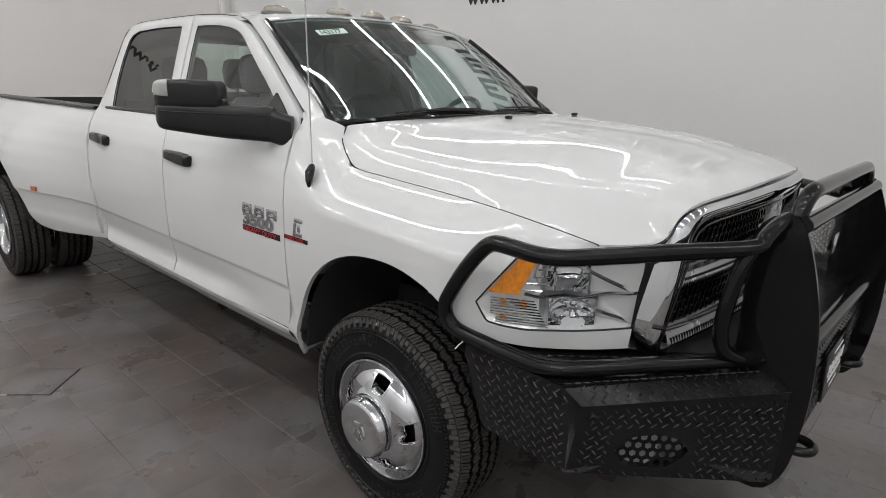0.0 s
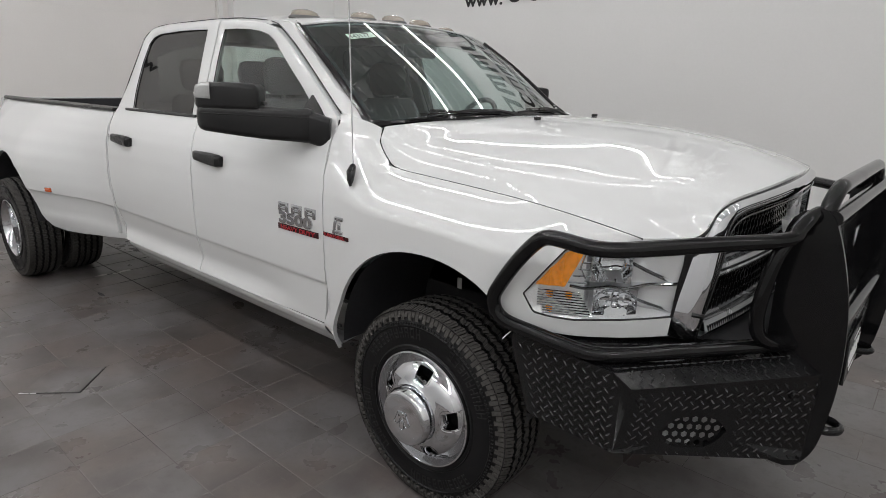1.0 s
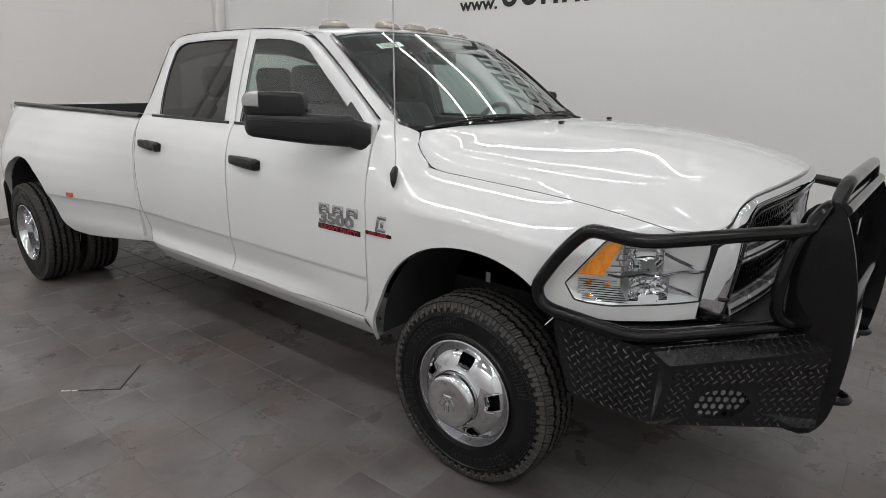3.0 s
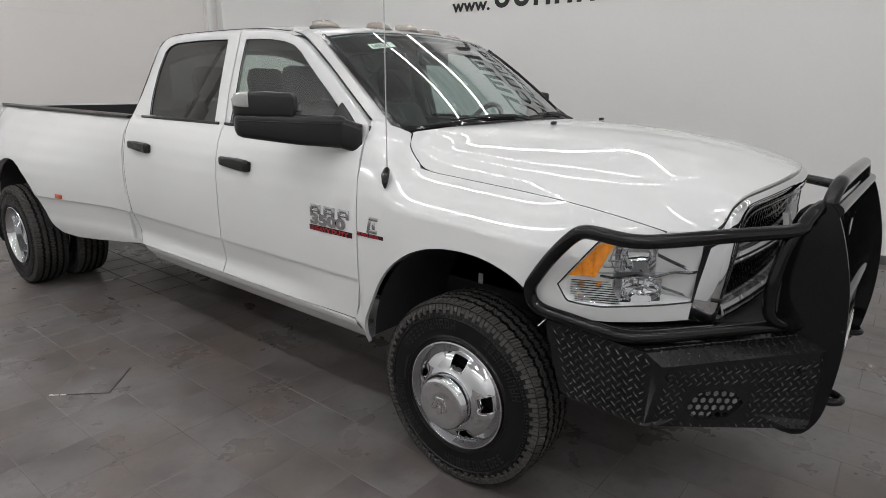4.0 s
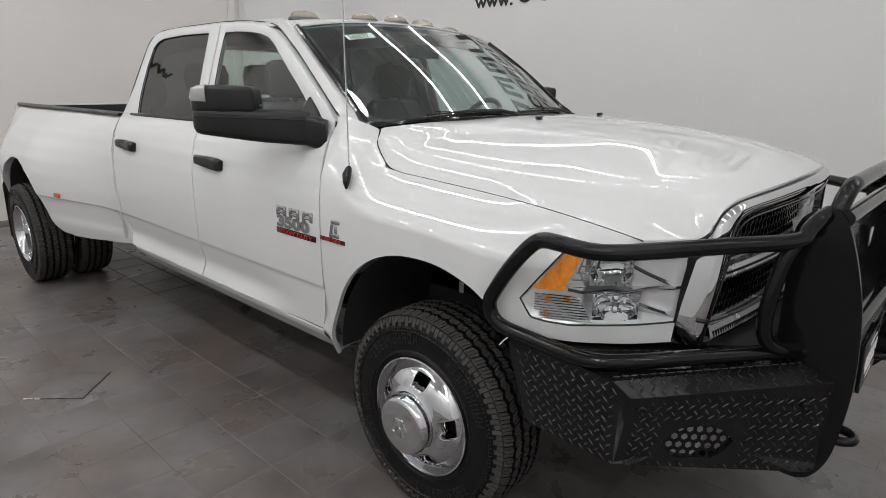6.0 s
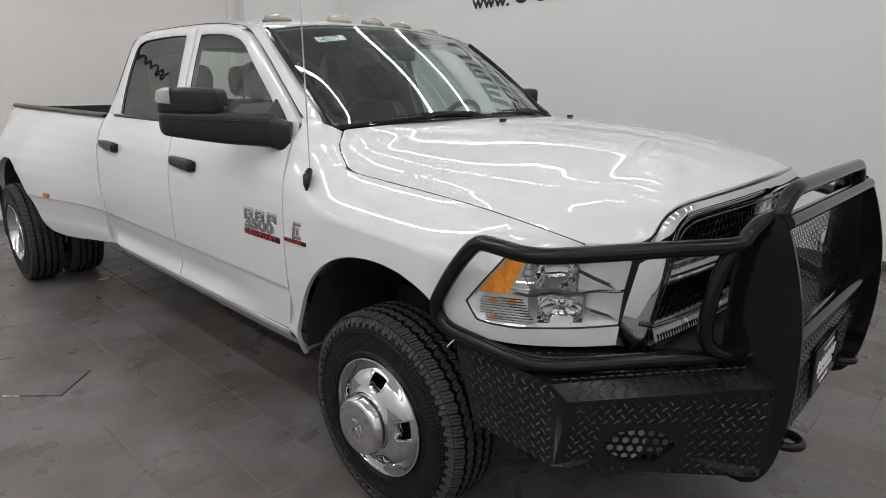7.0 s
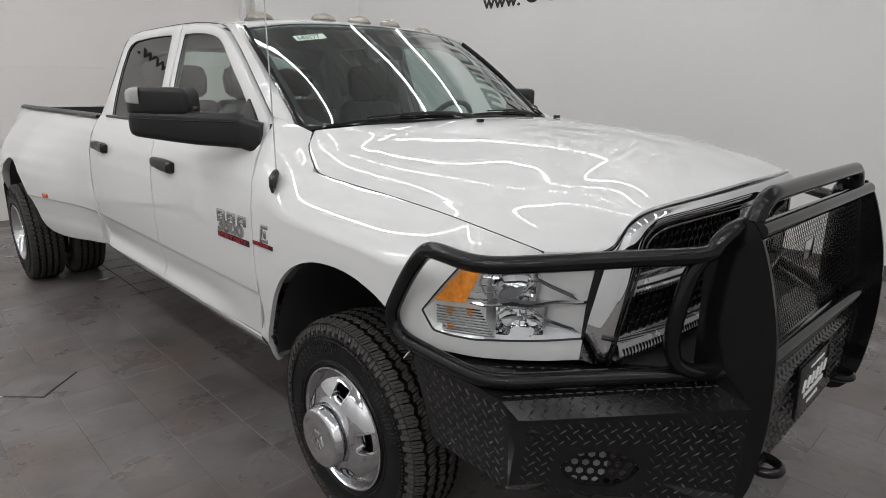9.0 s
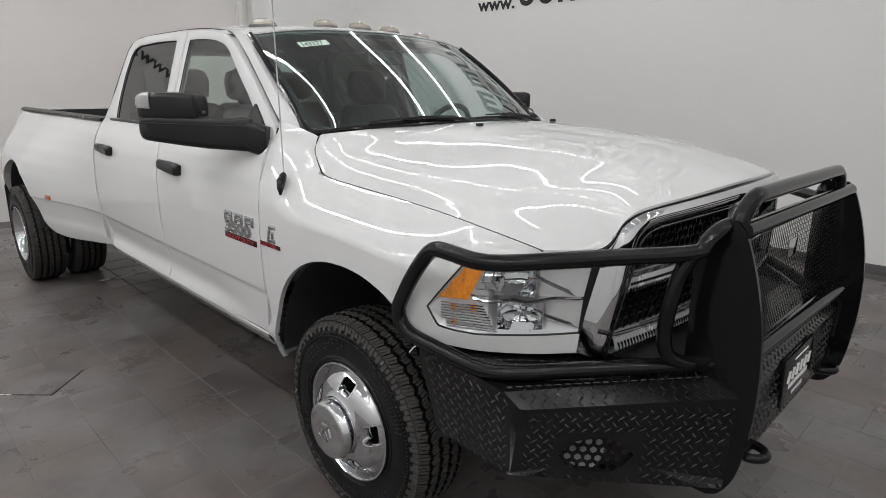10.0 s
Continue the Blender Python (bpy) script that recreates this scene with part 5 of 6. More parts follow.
part("top_hoop", tube(hoop, TR, 12, 70), M["black_paint"], guard, "black tube hoop over the grille")
part("cross_tube", tube([(1.16, -0.51, 1.268), (1.185, 0.54, 1.262)], TR, 12), M["black_paint"], guard)
part("cross_tube", tube([(1.205, -0.51, 0.905), (1.225, 0.54, 0.895)], 0.026, 12), M["black_paint"], guard)
part("mesh_screen", hex_mesh(-0.485, 0.505, 0.95, 1.245, 0.0190, 0.0034, lambda y, z: 1.165 + (1.25 - z) * 0.12, 0.0015), M["black_paint"], guard, "black expanded metal screen", smooth=0)
part("maker_tag", block((1.186, -0.13, 1.160), (0.004, 0.085, 0.058), 0.001), M["steel"], guard, "small metal tag")
# wing of the bumper: side, chamfer and front, all tread plate
A0, A1 = (0.405, -0.985, 0.845), (0.470, -0.965, 0.566)
B0, B1, B2 = (0.775, -1.015, 0.838), (0.828, -1.008, 0.802), (0.782, -0.985, 0.568)
B1S = (0.80, -1.015, 0.802)
C0, C1, C2 = (1.13, -0.51, 0.828), (1.215, -0.51, 0.798), (1.205, -0.51, 0.497)
D0 = (1.02, -0.51, 0.848)
A0S = (0.408, -0.985, 0.802)


def quad(a, b, c, d, n=2):
    a, b, c, d = map(np.array, (a, b, c, d))
    return sheet([[a * (1 - u) * (1 - v) + b * u * (1 - v) + c * u * v + d * (1 - u) * v for u in np.linspace(0, 1, n)] for v in np.linspace(0, 1, n)])


def face_point(u, v):
    """A point of the front face: u along it, v upwards."""
    lo = np.array(B2) * (1 - u) + np.array(C2) * u
    hi = np.array(B1) * (1 - u) + np.array(C1) * u
    return lo * (1 - v) + hi * v


HOLE = [(0.20, 0.36), (0.24, 0.20), (0.30, 0.12), (0.45, 0.12), (0.51, 0.22), (0.55, 0.36), (0.49, 0.50), (0.39, 0.58), (0.27, 0.54)]
hole_ring = [face_point(*p) for p in resample([np.array(p) for p in HOLE + [HOLE[0]]], 41)[:-1]]
box = [(0, 0), (1, 0), (1, 1), (0, 1)]
cen = np.array((0.375, 0.34))
outer_ring = []
for p in resample([np.array(p) for p in HOLE + [HOLE[0]]], 41)[:-1]:
    d = p - cen
    t = min([(1 - cen[0]) / d[0] if d[0] > 0 else -cen[0] / d[0] if d[0] < 0 else 9, (1 - cen[1]) / d[1] if d[1] > 0 else -cen[1] / d[1] if d[1] < 0 else 9])
    outer_ring.append(cen + d * t)
for c in box:
    k = min(range(len(outer_ring)), key=lambda i: np.linalg.norm(outer_ring[i] - np.array(c)))
    outer_ring[k] = np.array(c, float)
front_face = ring_strip([face_point(*p) for p in outer_ring], hole_ring)
face_n = np.cross(np.array(C2) - np.array(B2), np.array(B1) - np.array(B2))
face_n = face_n / np.linalg.norm(face_n)
if face_n[0] < 0:
    face_n = -face_n
wing = joined(quad(A0, B0, B1S, A0S, 16), quad(A0S, B1S, B2, A1, 16), quad(B0, C0, C1, B1, 16), quad(B0, B1, B1S, B1S), quad(B1S, B1, B2, B2), quad(A0, B0, C0, D0, 16), front_face,
              ring_strip(hole_ring, [p - face_n * 0.02 for p in hole_ring]), quad(A1, B2, (0.74, -0.94, 0.57), (0.5, -0.92, 0.57)), quad(B2, C2, (1.15, -0.51, 0.562), (0.75, -0.94, 0.57)))
pair("bumper_wing", wing, M["tread"], guard, "black diamond tread plate wing", smooth=20)


def lozenge(p, along, up, n, length=0.0235, wide=0.0046, high=0.0024):
    """One raised bar of the tread pattern."""
    a, w = along * length / 2, up * wide / 2
    vs = [p - a, p - a * 0.35 + w, p + a * 0.35 + w, p + a, p + a * 0.35 - w, p - a * 0.35 - w, p - a * 0.5 + n * high, p + a * 0.5 + n * high]
    return [tuple(v) for v in vs], [(0, 1, 6), (1, 2, 7, 6), (2, 3, 7), (3, 4, 7), (4, 5, 6, 7), (5, 0, 6)]


def tread_pattern(a, b, c, d, skip=None, pitch=0.0345):
    """Bars laid alternately along two diagonals over a quad; a to b along, a to d across."""
    a, b, c, d = map(np.array, (a, b, c, d))
    along = (b - a) / np.linalg.norm(b - a)
    n = np.cross(b - a, d - a)
    n = n / np.linalg.norm(n)
    if np.dot(n, (0.4, -1, 0.6)) < 0:
        n = -n
    up = np.cross(n, along)
    if np.dot(up, d - a) < 0:
        up = -up
    L, H = np.linalg.norm(b - a), np.linalg.norm(d - a)
    bits = []
    for j in range(int(H / (pitch * 0.5)) + 1):
        for i in range(1, int(L / pitch) + 1):
            u, v = (i + 0.5 * (j % 2)) * pitch / L, (j + 0.5) * pitch * 0.5 / H
            if v > 0.96 or u > 0.975 or (skip and skip(u, v)):
                continue
            p = a * (1 - u) * (1 - v) + b * u * (1 - v) + c * u * v + d * (1 - u) * v + n * 0.0004
            sgn = 1 if j % 2 else -1
            bits.append(lozenge(p, (along + up * sgn) / math.sqrt(2), (up - along * sgn) / math.sqrt(2), n))
    return joined(*bits)


def in_hole(u, v):
    return 0.17 < u < 0.58 and 0.06 < v < 0.64


pattern = joined(tread_pattern(A1, B2, B1S, A0S), tread_pattern(A0S, B1S, B0, A0), tread_pattern(B1, C1, C0, B0), tread_pattern(B2, C2, C1, B1, in_hole), tread_pattern(D0, C0, B0, A0))
for p in (pattern, flipped(pattern)):
    tagged(part("tread_relief", p, M["pale_bars"], guard, smooth=0), kind="stuff")
# bolts on the front face
bolts = spin([(-0.002, 0.0), (-0.008, 0.006), (-0.009, 0.010), (-0.006, 0.0145), (0.004, 0.015)], 14)
for u, v in ((0.06, 0.83), (0.86, 0.78)):
    c = face_point(u, v)
    turn = Matrix(((-face_n[1], -face_n[0], 0, c[0]), (face_n[0], -face_n[1], 0, c[1]), (0, -face_n[2], 1, c[2]), (0, 0, 0, 1)))
    pair("bolt", moved(bolts, turn), M["black_paint"], guard)
# mesh in the lamp opening
fx = (np.array(C2) - np.array(B2)) / np.linalg.norm(np.array(C2) - np.array(B2))
c0 = face_point(0.375, 0.34)
flat = hex_mesh(-0.11, 0.11, -0.07, 0.07, 0.030, 0.010, lambda y, z: 0.0, 0.003)
fit_m = Matrix(((face_n[0], fx[0], 0, c0[0] - face_n[0] * 0.012), (face_n[1], fx[1], 0, c0[1] - face_n[1] * 0.012), (face_n[2], fx[2], 1, c0[2] - face_n[2] * 0.012), (0, 0, 0, 1)))
cl = face_point(0.30, 0.34)
disc = spin([(0.012, 0.0), (0.010, 0.03), (-0.004, 0.055), (-0.016, 0.072), (-0.018, 0.078), (0.02, 0.078)], 28)
turn = Matrix(((-face_n[1], -face_n[0], 0, cl[0] - face_n[0] * 0.045), (face_n[0], -face_n[1], 0, cl[1] - face_n[1] * 0.045), (0, -face_n[2], 1, cl[2] + 0.008), (0, 0, 0, 1)))
pair("fog_lamp", moved(disc, turn), M["corner_lens"], guard, "clear round fog lamp behind the mesh")
pair("lamp_mesh", moved(flat, fit_m), M["black_paint"], guard, smooth=0)
# middle of the bumper
part("bumper_middle", joined(quad((1.215, -0.5, 0.56), (1.215, 0.5, 0.56), (1.225, 0.5, 0.80), (1.225, -0.5, 0.80)), quad((1.225, -0.5, 0.80), (1.225, 0.5, 0.80), (1.17, 0.5, 0.862), (1.17, -0.5, 0.862)), quad((1.17, -0.5, 0.862), (1.17, 0.5, 0.862), (1.02, 0.5, 0.85), (1.02, -0.5, 0.85))), M["tread"], guard, smooth=0)
tagged(part("tread_relief", joined(tread_pattern((1.225, -0.5, 0.80), (1.225, 0.5, 0.80), (1.17, 0.5, 0.862), (1.17, -0.5, 0.862)), tread_pattern((1.215, -0.5, 0.56), (1.215, 0.5, 0.56), (1.225, 0.5, 0.80), (1.225, -0.5, 0.80))), M["pale_bars"], guard, smooth=0), kind="stuff")


part("tray", prism([(0.45, -0.95, 0.79), (1.03, -0.515, 0.79), (1.16, -0.50, 0.79), (1.16, 0.50, 0.79), (1.03, 0.515, 0.79), (0.45, 0.95, 0.79), (0.45, 0.6, 0.79), (0.45, -0.6, 0.79)], (0, 0, 0.05)), M["dark"], guard, smooth=0)


def tow_hook(y):
    ring = []
    for a in np.linspace(-0.6 * math.pi, 0.6 * math.pi, 18):
        ring.append((1.225 + 0.04 * math.cos(a) * 1.2, y + 0.042 * math.sin(a), 0.585))
    return joined(tube(ring, 0.0145, 10), block((1.19, y, 0.585), (0.08, 0.09, 0.03), 0.008))


part("cable_tie", tube([(0.408, -0.996, 0.850), (0.402, -1.006, 0.842), (0.384, -1.006, 0.820)], 0.0022, 5), M["plate_white"], guard, "loose white cable tie")
pair("tow_hook", tow_hook(-0.40), M["black_paint"], guard, "black steel tow hook")
plate = part("licence_plate", block((1.236, -0.036, 0.727), (0.012, 0.315, 0.165), 0.003, (0, -2, 0)), M["gloss_black"], truck, "black dealer plate with white print")
bars = [block((1.2435, -0.036 + dy, 0.727 + dz), (0.002, w, h), 0.0, (lean, 0, 0)) for dy, dz, w, h, lean in [(-0.112 + 0.044 * k, 0.014, 0.026, 0.040, -12) for k in range(6)] + [(-0.095 + 0.021 * k, -0.024, 0.014, 0.016, -12) for k in range(10)] + [(-0.05 + 0.02 * k, -0.058, 0.013, 0.013, 0) for k in range(6)] + [(0, 0.064, 0.14, 0.006, 0)]]
for bar_piece in bars:
    part("print", bar_piece, M["plate_white"], plate, smooth=0)

# mirrors: swept back from the door, along s from the sail to the outer end
M0, MD = np.array((-0.60, -0.925)), np.array((-0.39, -0.36))
MN = np.array((0.678, -0.735))


def mirror_ring(s, z0, z1, front, back, round_=0.026):
    c = M0 + MD * s
    def p(o, z):
        q = c + MN * o
        return (q[0], q[1], z - 0.008)
    r = min(round_, (z1 - z0) * 0.45, (front + back) * 0.45)
    ring = []
    for co, cz, a0 in ((-back + r, z1 - r, 180), (front - r, z1 - r, 90), (front - r, z0 + r, 0), (-back + r, z0 + r, -90)):
        ring += [p(co + r * math.cos(radians(a0 - d)), cz + r * math.sin(radians(a0 - d))) for d in (0, 22, 45, 68, 90)]
    return ring


lower = loft([mirror_ring(*a) for a in ((0.10, 1.378, 1.505, 0.004, 0.05), (0.14, 1.372, 1.512, 0.012, 0.06), (0.22, 1.376, 1.510, 0.018, 0.07), (0.45, 1.384, 1.514, 0.022, 0.09), (0.62, 1.394, 1.518, 0.024, 0.11), (0.85, 1.409, 1.520, 0.018, 0.115), (0.93, 1.414, 1.520, 0.011, 0.115), (0.97, 1.420, 1.516, -0.002, 0.11), (0.99, 1.429, 1.508, -0.016, 0.10), (1.003, 1.436, 1.494, -0.034, 0.085))])
upper_head = loft([mirror_ring(*a, 0.02) for a in ((0.495, 1.500, 1.575, 0.0, 0.09), (0.505, 1.500, 1.592, 0.014, 0.11), (0.525, 1.500, 1.604, 0.022, 0.115), (0.75, 1.500, 1.610, 0.022, 0.12), (0.92, 1.500, 1.606, 0.012, 0.12), (0.98, 1.502, 1.596, -0.008, 0.11), (1.005, 1.51, 1.578, -0.03, 0.09))])
neck = loft([mirror_ring(*a, 0.01) for a in ((0.58, 1.50, 1.53, 0.0, 0.08), (0.96, 1.50, 1.53, -0.02, 0.08))])
foot = loft([mirror_ring(*a) for a in ((-0.04, 1.345, 1.475, 0.02, 0.05), (0.05, 1.358, 1.490, 0.016, 0.055), (0.13, 1.370, 1.502, 0.008, 0.055))])
sail = prism([(x, side_y(z) - 0.014, z) for x, z in ((-0.585, 1.385), (-0.628, 1.450), (-0.700, 1.508), (-0.765, 1.555), (-0.80, 1.50), (-0.80, 1.425), (-0.68, 1.385))], (0, 0.028, 0))
crease = tube([(*(M0 + MD * q + MN * at(q, ((0.12, 0.0115), (0.22, 0.0185), (0.45, 0.0225), (0.62, 0.0245), (0.85, 0.0185), (0.95, 0.007)))), at(q, ((0.1, 1.468), (0.95, 1.480)))) for q in np.linspace(0.13, 0.95, 24)], 0.0028, 6)
mirrors = pair("mirror", joined(crease, lower, upper_head, neck, foot, sail), M["plastic"], truck, "black plastic towing mirror", smooth=62)
pair("indicator", loft([mirror_ring(*a, 0.022) for a in ((0.855, 1.538, 1.6105, 0.0205, 0.02), (0.92, 1.538, 1.608, 0.0142, 0.02), (0.98, 1.540, 1.598, -0.0055, 0.04), (1.008, 1.545, 1.580, -0.028, 0.06))]), M["corner_lens"], mirrors, "clear corner lamp")
pair("mirror_glass", joined(*[prism([np.array((*(M0 + MD * s - MN * d), z)) for s, z in ((0.66, z0), (0.96, z0), (0.96, z1), (0.66, z1))], (-0.003, 0.003, 0)) for d, z0, z1 in ((0.121, 1.535, 1.595), (0.116, 1.43, 1.50))]), M["chrome"], mirrors)
pair("mirror_bolt", block(tuple(np.array((*(M0 + MD * 0.47 - MN * 0.02), 1.522))), (0.02, 0.02, 0.014), 0.005), M["metal_dark"], mirrors)

# cab lamps on the roof
def cab_lamp(x, y, z, turn):
    lamp = tagged(new("cab_lamp"), "clear roof clearance lamp on a grey base")
    lamp.parent = truck
    lamp.matrix_basis = pose(x, y, z, 0, 4, turn)
    rings = []
    for u in np.linspace(-1, 1, 11):
        w = 0.036 * (1 - abs(u) ** 2.5) ** 0.5 + 0.002
        h = 0.030 * max(0.0, 1 - abs((u - 0.15) / 1.15) ** 2.2) ** 0.6 + 0.003
        rings.append([(0.085 * u * -1, w * math.cos(a), h * math.sin(a)) for a in np.linspace(0, math.pi, 10)])
    part("lens", loft(rings), M["lamp_clear"], lamp, "clear ribbed lens")
    for k in (-1, 0, 1):
        part("reflector_strip", tube([(0.05 * q, 0.012 * k, 0.0315 - 0.006 * abs(k) - 0.010 * q * q) for q in np.linspace(-0.9, 0.8, 7)], 0.003, 6), M["chrome"], lamp)
    part("base", spin([(0.003, 0.0), (0.003, 0.044), (-0.004, 0.049), (-0.012, 0.05)], 28, "z"), M["metal_dark"], lamp).scale = (2.0, 0.9, 1)
    return lamp


for x, y, z, turn in ((-1.225, -0.54, 1.925, 14), (-1.150, -0.22, 1.938, 5), (-1.142, 0.0, 1.942, 0), (-1.150, 0.22, 1.938, -5), (-1.225, 0.54, 1.925, -14)):
    cab_lamp(x, y, z, turn)

# aerial
aerial = part("antenna", tube([(-0.385, -0.965, 1.29), (-0.392, -0.962, 1.60), (-0.40, -0.96, 2.02)], 0.0028, 6), M["steel"], truck, "thin whip aerial")
part("antenna_base", tube([(-0.372, -0.993, 1.222), (-0.375, -0.990, 1.245), (-0.380, -0.982, 1.275), (-0.385, -0.966, 1.298), (-0.386, -0.963, 1.306)], [0.004, 0.013, 0.018, 0.013, 0.006], 12), M["gloss_black"], aerial)

# wipers
def on_screen(u, v):
    i, j = u * 40, v * 24
    i0, j0 = min(int(i), 39), min(int(j), 23)
    f, g = i - i0, j - j0
    r = screen_rows
    return (np.array(r[j0][i0]) * (1 - f) + np.array(r[j0][i0 + 1]) * f) * (1 - g) + (np.array(r[j0 + 1][i0]) * (1 - f) + np.array(r[j0 + 1][i0 + 1]) * f) * g


OUT = np.array((0.010, 0, 0.009))
for u0, u1, v0, v1 in ((0.105, 0.44, 0.004, 0.014), (0.535, 0.82, 0.006, 0.014)):
    blade = [on_screen(u0 + (u1 - u0) * k / 12, v0 + (v1 - v0) * math.sin(math.pi * k / 12)) + OUT for k in range(13)]
    w = part("wiper", joined(tube(blade, 0.005, 6), tube([p + np.array((0.004, 0, 0.012)) for p in blade[2:-2]], 0.004, 6)), M["plastic"], truck, "black wiper at rest")
    arm_pts = [on_screen(u1 + 0.06, 0.0) + np.array((0.06, 0, -0.005)), on_screen(u1 - 0.01, v1 * 0.5) + OUT * 2.0, on_screen(u0 * 0.4 + u1 * 0.6, v1) + OUT * 2.6, on_screen(u0 * 0.55 + u1 * 0.45, v1) + OUT * 2.2]
    part("arm", tube(arm_pts, [0.011, 0.009, 0.008, 0.006], 6), M["plastic"], w)

# label with the stock number inside the windscreen
ta, tb = on_screen(0.125, 0.79), on_screen(0.245, 0.815)
lab_x = Vector(tb - ta).normalized()
up_v = Vector(on_screen(0.15, 0.95) - on_screen(0.15, 0.85)).normalized()
nrm = lab_x.cross(up_v).normalized()
up_v = nrm.cross(lab_x)
lab_m = Matrix.Translation(Vector(ta) + nrm * 0.004) @ Matrix((lab_x, up_v, nrm)).transposed().to_4x4()
part("paper_label", moved(block((0.08, 0.014, 0), (0.158, 0.044, 0.001)), lab_m), M["label"], windscreen, "pale green label with handwritten digits", smooth=0)
part("digits", moved(text_piece("143177", 0.055, 0.0006), lab_m @ Matrix.Translation((0.010, -0.003, 0.0015)) @ Matrix.Diagonal((0.72, 0.88, 1, 1))), M["ink"], windscreen, "handwritten digits", smooth=0)

# badges: plain chrome shapes for the name, the number and words that can be read
def on_door(x, z, piece):
    m = Matrix.Translation((x, side_y(z) - 0.002, z)) @ pose(0, 0, 0, 90, 0, 0)
    return moved(piece, m)


def name_glyph(k):
    x = -0.838 + 0.095 * k
    return joined(block((x + 0.012, -1.011, 1.079), (0.02, 0.009, 0.044), 0.004), block((x + 0.064, -1.011, 1.079), (0.02, 0.009, 0.044), 0.004), block((x + 0.038, -1.0112, 1.092), (0.05, 0.009, 0.017), 0.004), block((x + 0.038, -1.0112, 1.072), (0.04, 0.0085, 0.012), 0.004))


badge = part("badge", moved(text_piece("3500", 0.066, 0.005, 0.0035), Matrix.Translation((-0.835, -1.0105, 1.011)) @ pose(0, 0, 0, 90, 0, 0) @ Matrix.Diagonal((1.78, 1, 1, 1))), M["chrome"], truck, "chrome model badge", smooth=0)
for k in range(3):
    part("name_shape", name_glyph(k), M["chrome"], badge)
part("strip", block((-0.702, -1.0115, 0.991), (0.285, 0.004, 0.025), 0.001), M["strip"], badge, "dark red and black strip")
part("words", moved(text_piece("HEAVY DUTY", 0.026, 0.001, 0.0006), Matrix.Translation((-0.825, -1.0145, 0.981)) @ pose(0, 0, 0, 90, 0, 0) @ Matrix.Diagonal((1.55, 1, 1, 1))), M["red"], badge, "red words", smooth=0)
eng = part("badge", joined(block((-0.452, -1.0095, 1.055), (0.016, 0.008, 0.072), 0.003, (0, 12, 0)), block((-0.425, -1.0095, 1.085), (0.05, 0.008, 0.016), 0.003), block((-0.43, -1.0095, 1.03), (0.05, 0.008, 0.016), 0.003), block((-0.425, -1.0095, 1.055), (0.018, 0.008, 0.03), 0.003)), M["steel"], truck, "metal engine badge")
part("strip", block((-0.447, -1.0115, 1.010), (0.155, 0.004, 0.016), 0.001), M["strip"], eng, "dark red and black strip")
part("words", moved(text_piece("TURBO DIESEL", 0.017, 0.001, 0.0004), Matrix.Translation((-0.520, -1.0145, 1.004)) @ pose(0, 0, 0, 90, 0, 0) @ Matrix.Diagonal((1.16, 1, 1, 1))), M["red"], eng, "red words", smooth=0)

# cab interior
def seat_piece(x, y):
    base = loft([[(x + dx, y + w * c, z) for dx, c, z in ((0.27, -1, 0.95), (0.27, 1, 0.95), (-0.22, 1, 0.92), (-0.22, -1, 0.92))] for w, z in ((0.24, 0.0), )] * 1 + [[(x + 0.27, y - 0.25, 1.05), (x + 0.27, y + 0.25, 1.05), (x - 0.22, y + 0.25, 1.01), (x - 0.22, y - 0.25, 1.01)]])
    back = []
    for z, w, dx, t in ((0.98, 0.25, -0.20, 0.16), (1.15, 0.26, -0.24, 0.15), (1.35, 0.25, -0.29, 0.13), (1.48, 0.21, -0.33, 0.11), (1.51, 0.17, -0.34, 0.07)):
        back.append([(x + dx + t / 2 * a, y + w * b, z) for a, b in ((1, -0.8), (1, 0.8), (0.6, 1), (-0.6, 1), (-1, 0.8), (-1, -0.8), (-0.6, -1), (0.6, -1))])
    head = []
    for z, w, t in ((1.53, 0.10, 0.05), (1.56, 0.135, 0.09), (1.66, 0.145, 0.10), (1.72, 0.125, 0.08), (1.735, 0.09, 0.04)):
        head.append([(x - 0.35 + t / 2 * a, y + w * b, z) for a, b in ((1, -0.75), (1, 0.75), (0.5, 1), (-0.5, 1), (-1, 0.75), (-1, -0.75), (-0.5, -1), (0.5, -1))])
    return joined(base, loft(back), loft(head), tube([(x - 0.34, y - 0.05, 1.48), (x - 0.35, y - 0.05, 1.56)], 0.008, 6), tube([(x - 0.34, y + 0.05, 1.48), (x - 0.35, y + 0.05, 1.56)], 0.008, 6))


for x, y in ((-1.25, -0.40), (-1.25, 0.40), (-2.18, -0.42), (-2.18, 0.0), (-2.18, 0.42)):
    part("seat", seat_piece(x, y), M["seat"], truck, "grey vinyl seat with head restraint", smooth=50)
rows = []
for y in np.linspace(-0.74, 0.74, 24):
    hump = 0.035 * math.exp(-((y - 0.4) / 0.2) ** 2)
    rows.append([(-0.36, y, 1.40), (-0.50, y, 1.415 + hump * 0.4), (-0.62, y, 1.40 + hump), (-0.70, y, 1.36 + hump), (-0.72, y, 1.25), (-0.70, y, 1.05)])
part("dashboard", sheet(rows), M["interior"], truck, "dark grey dashboard")
ring = [(-0.86 + 0.185 * math.sin(a) * 0.45, 0.40 + 0.185 * math.cos(a), 1.36 + 0.185 * math.sin(a) * 0.9) for a in np.linspace(0, 2 * math.pi, 37)]
sw = part("steering_wheel", tube(ring, 0.015, 8), M["interior"], truck, "dark steering wheel")
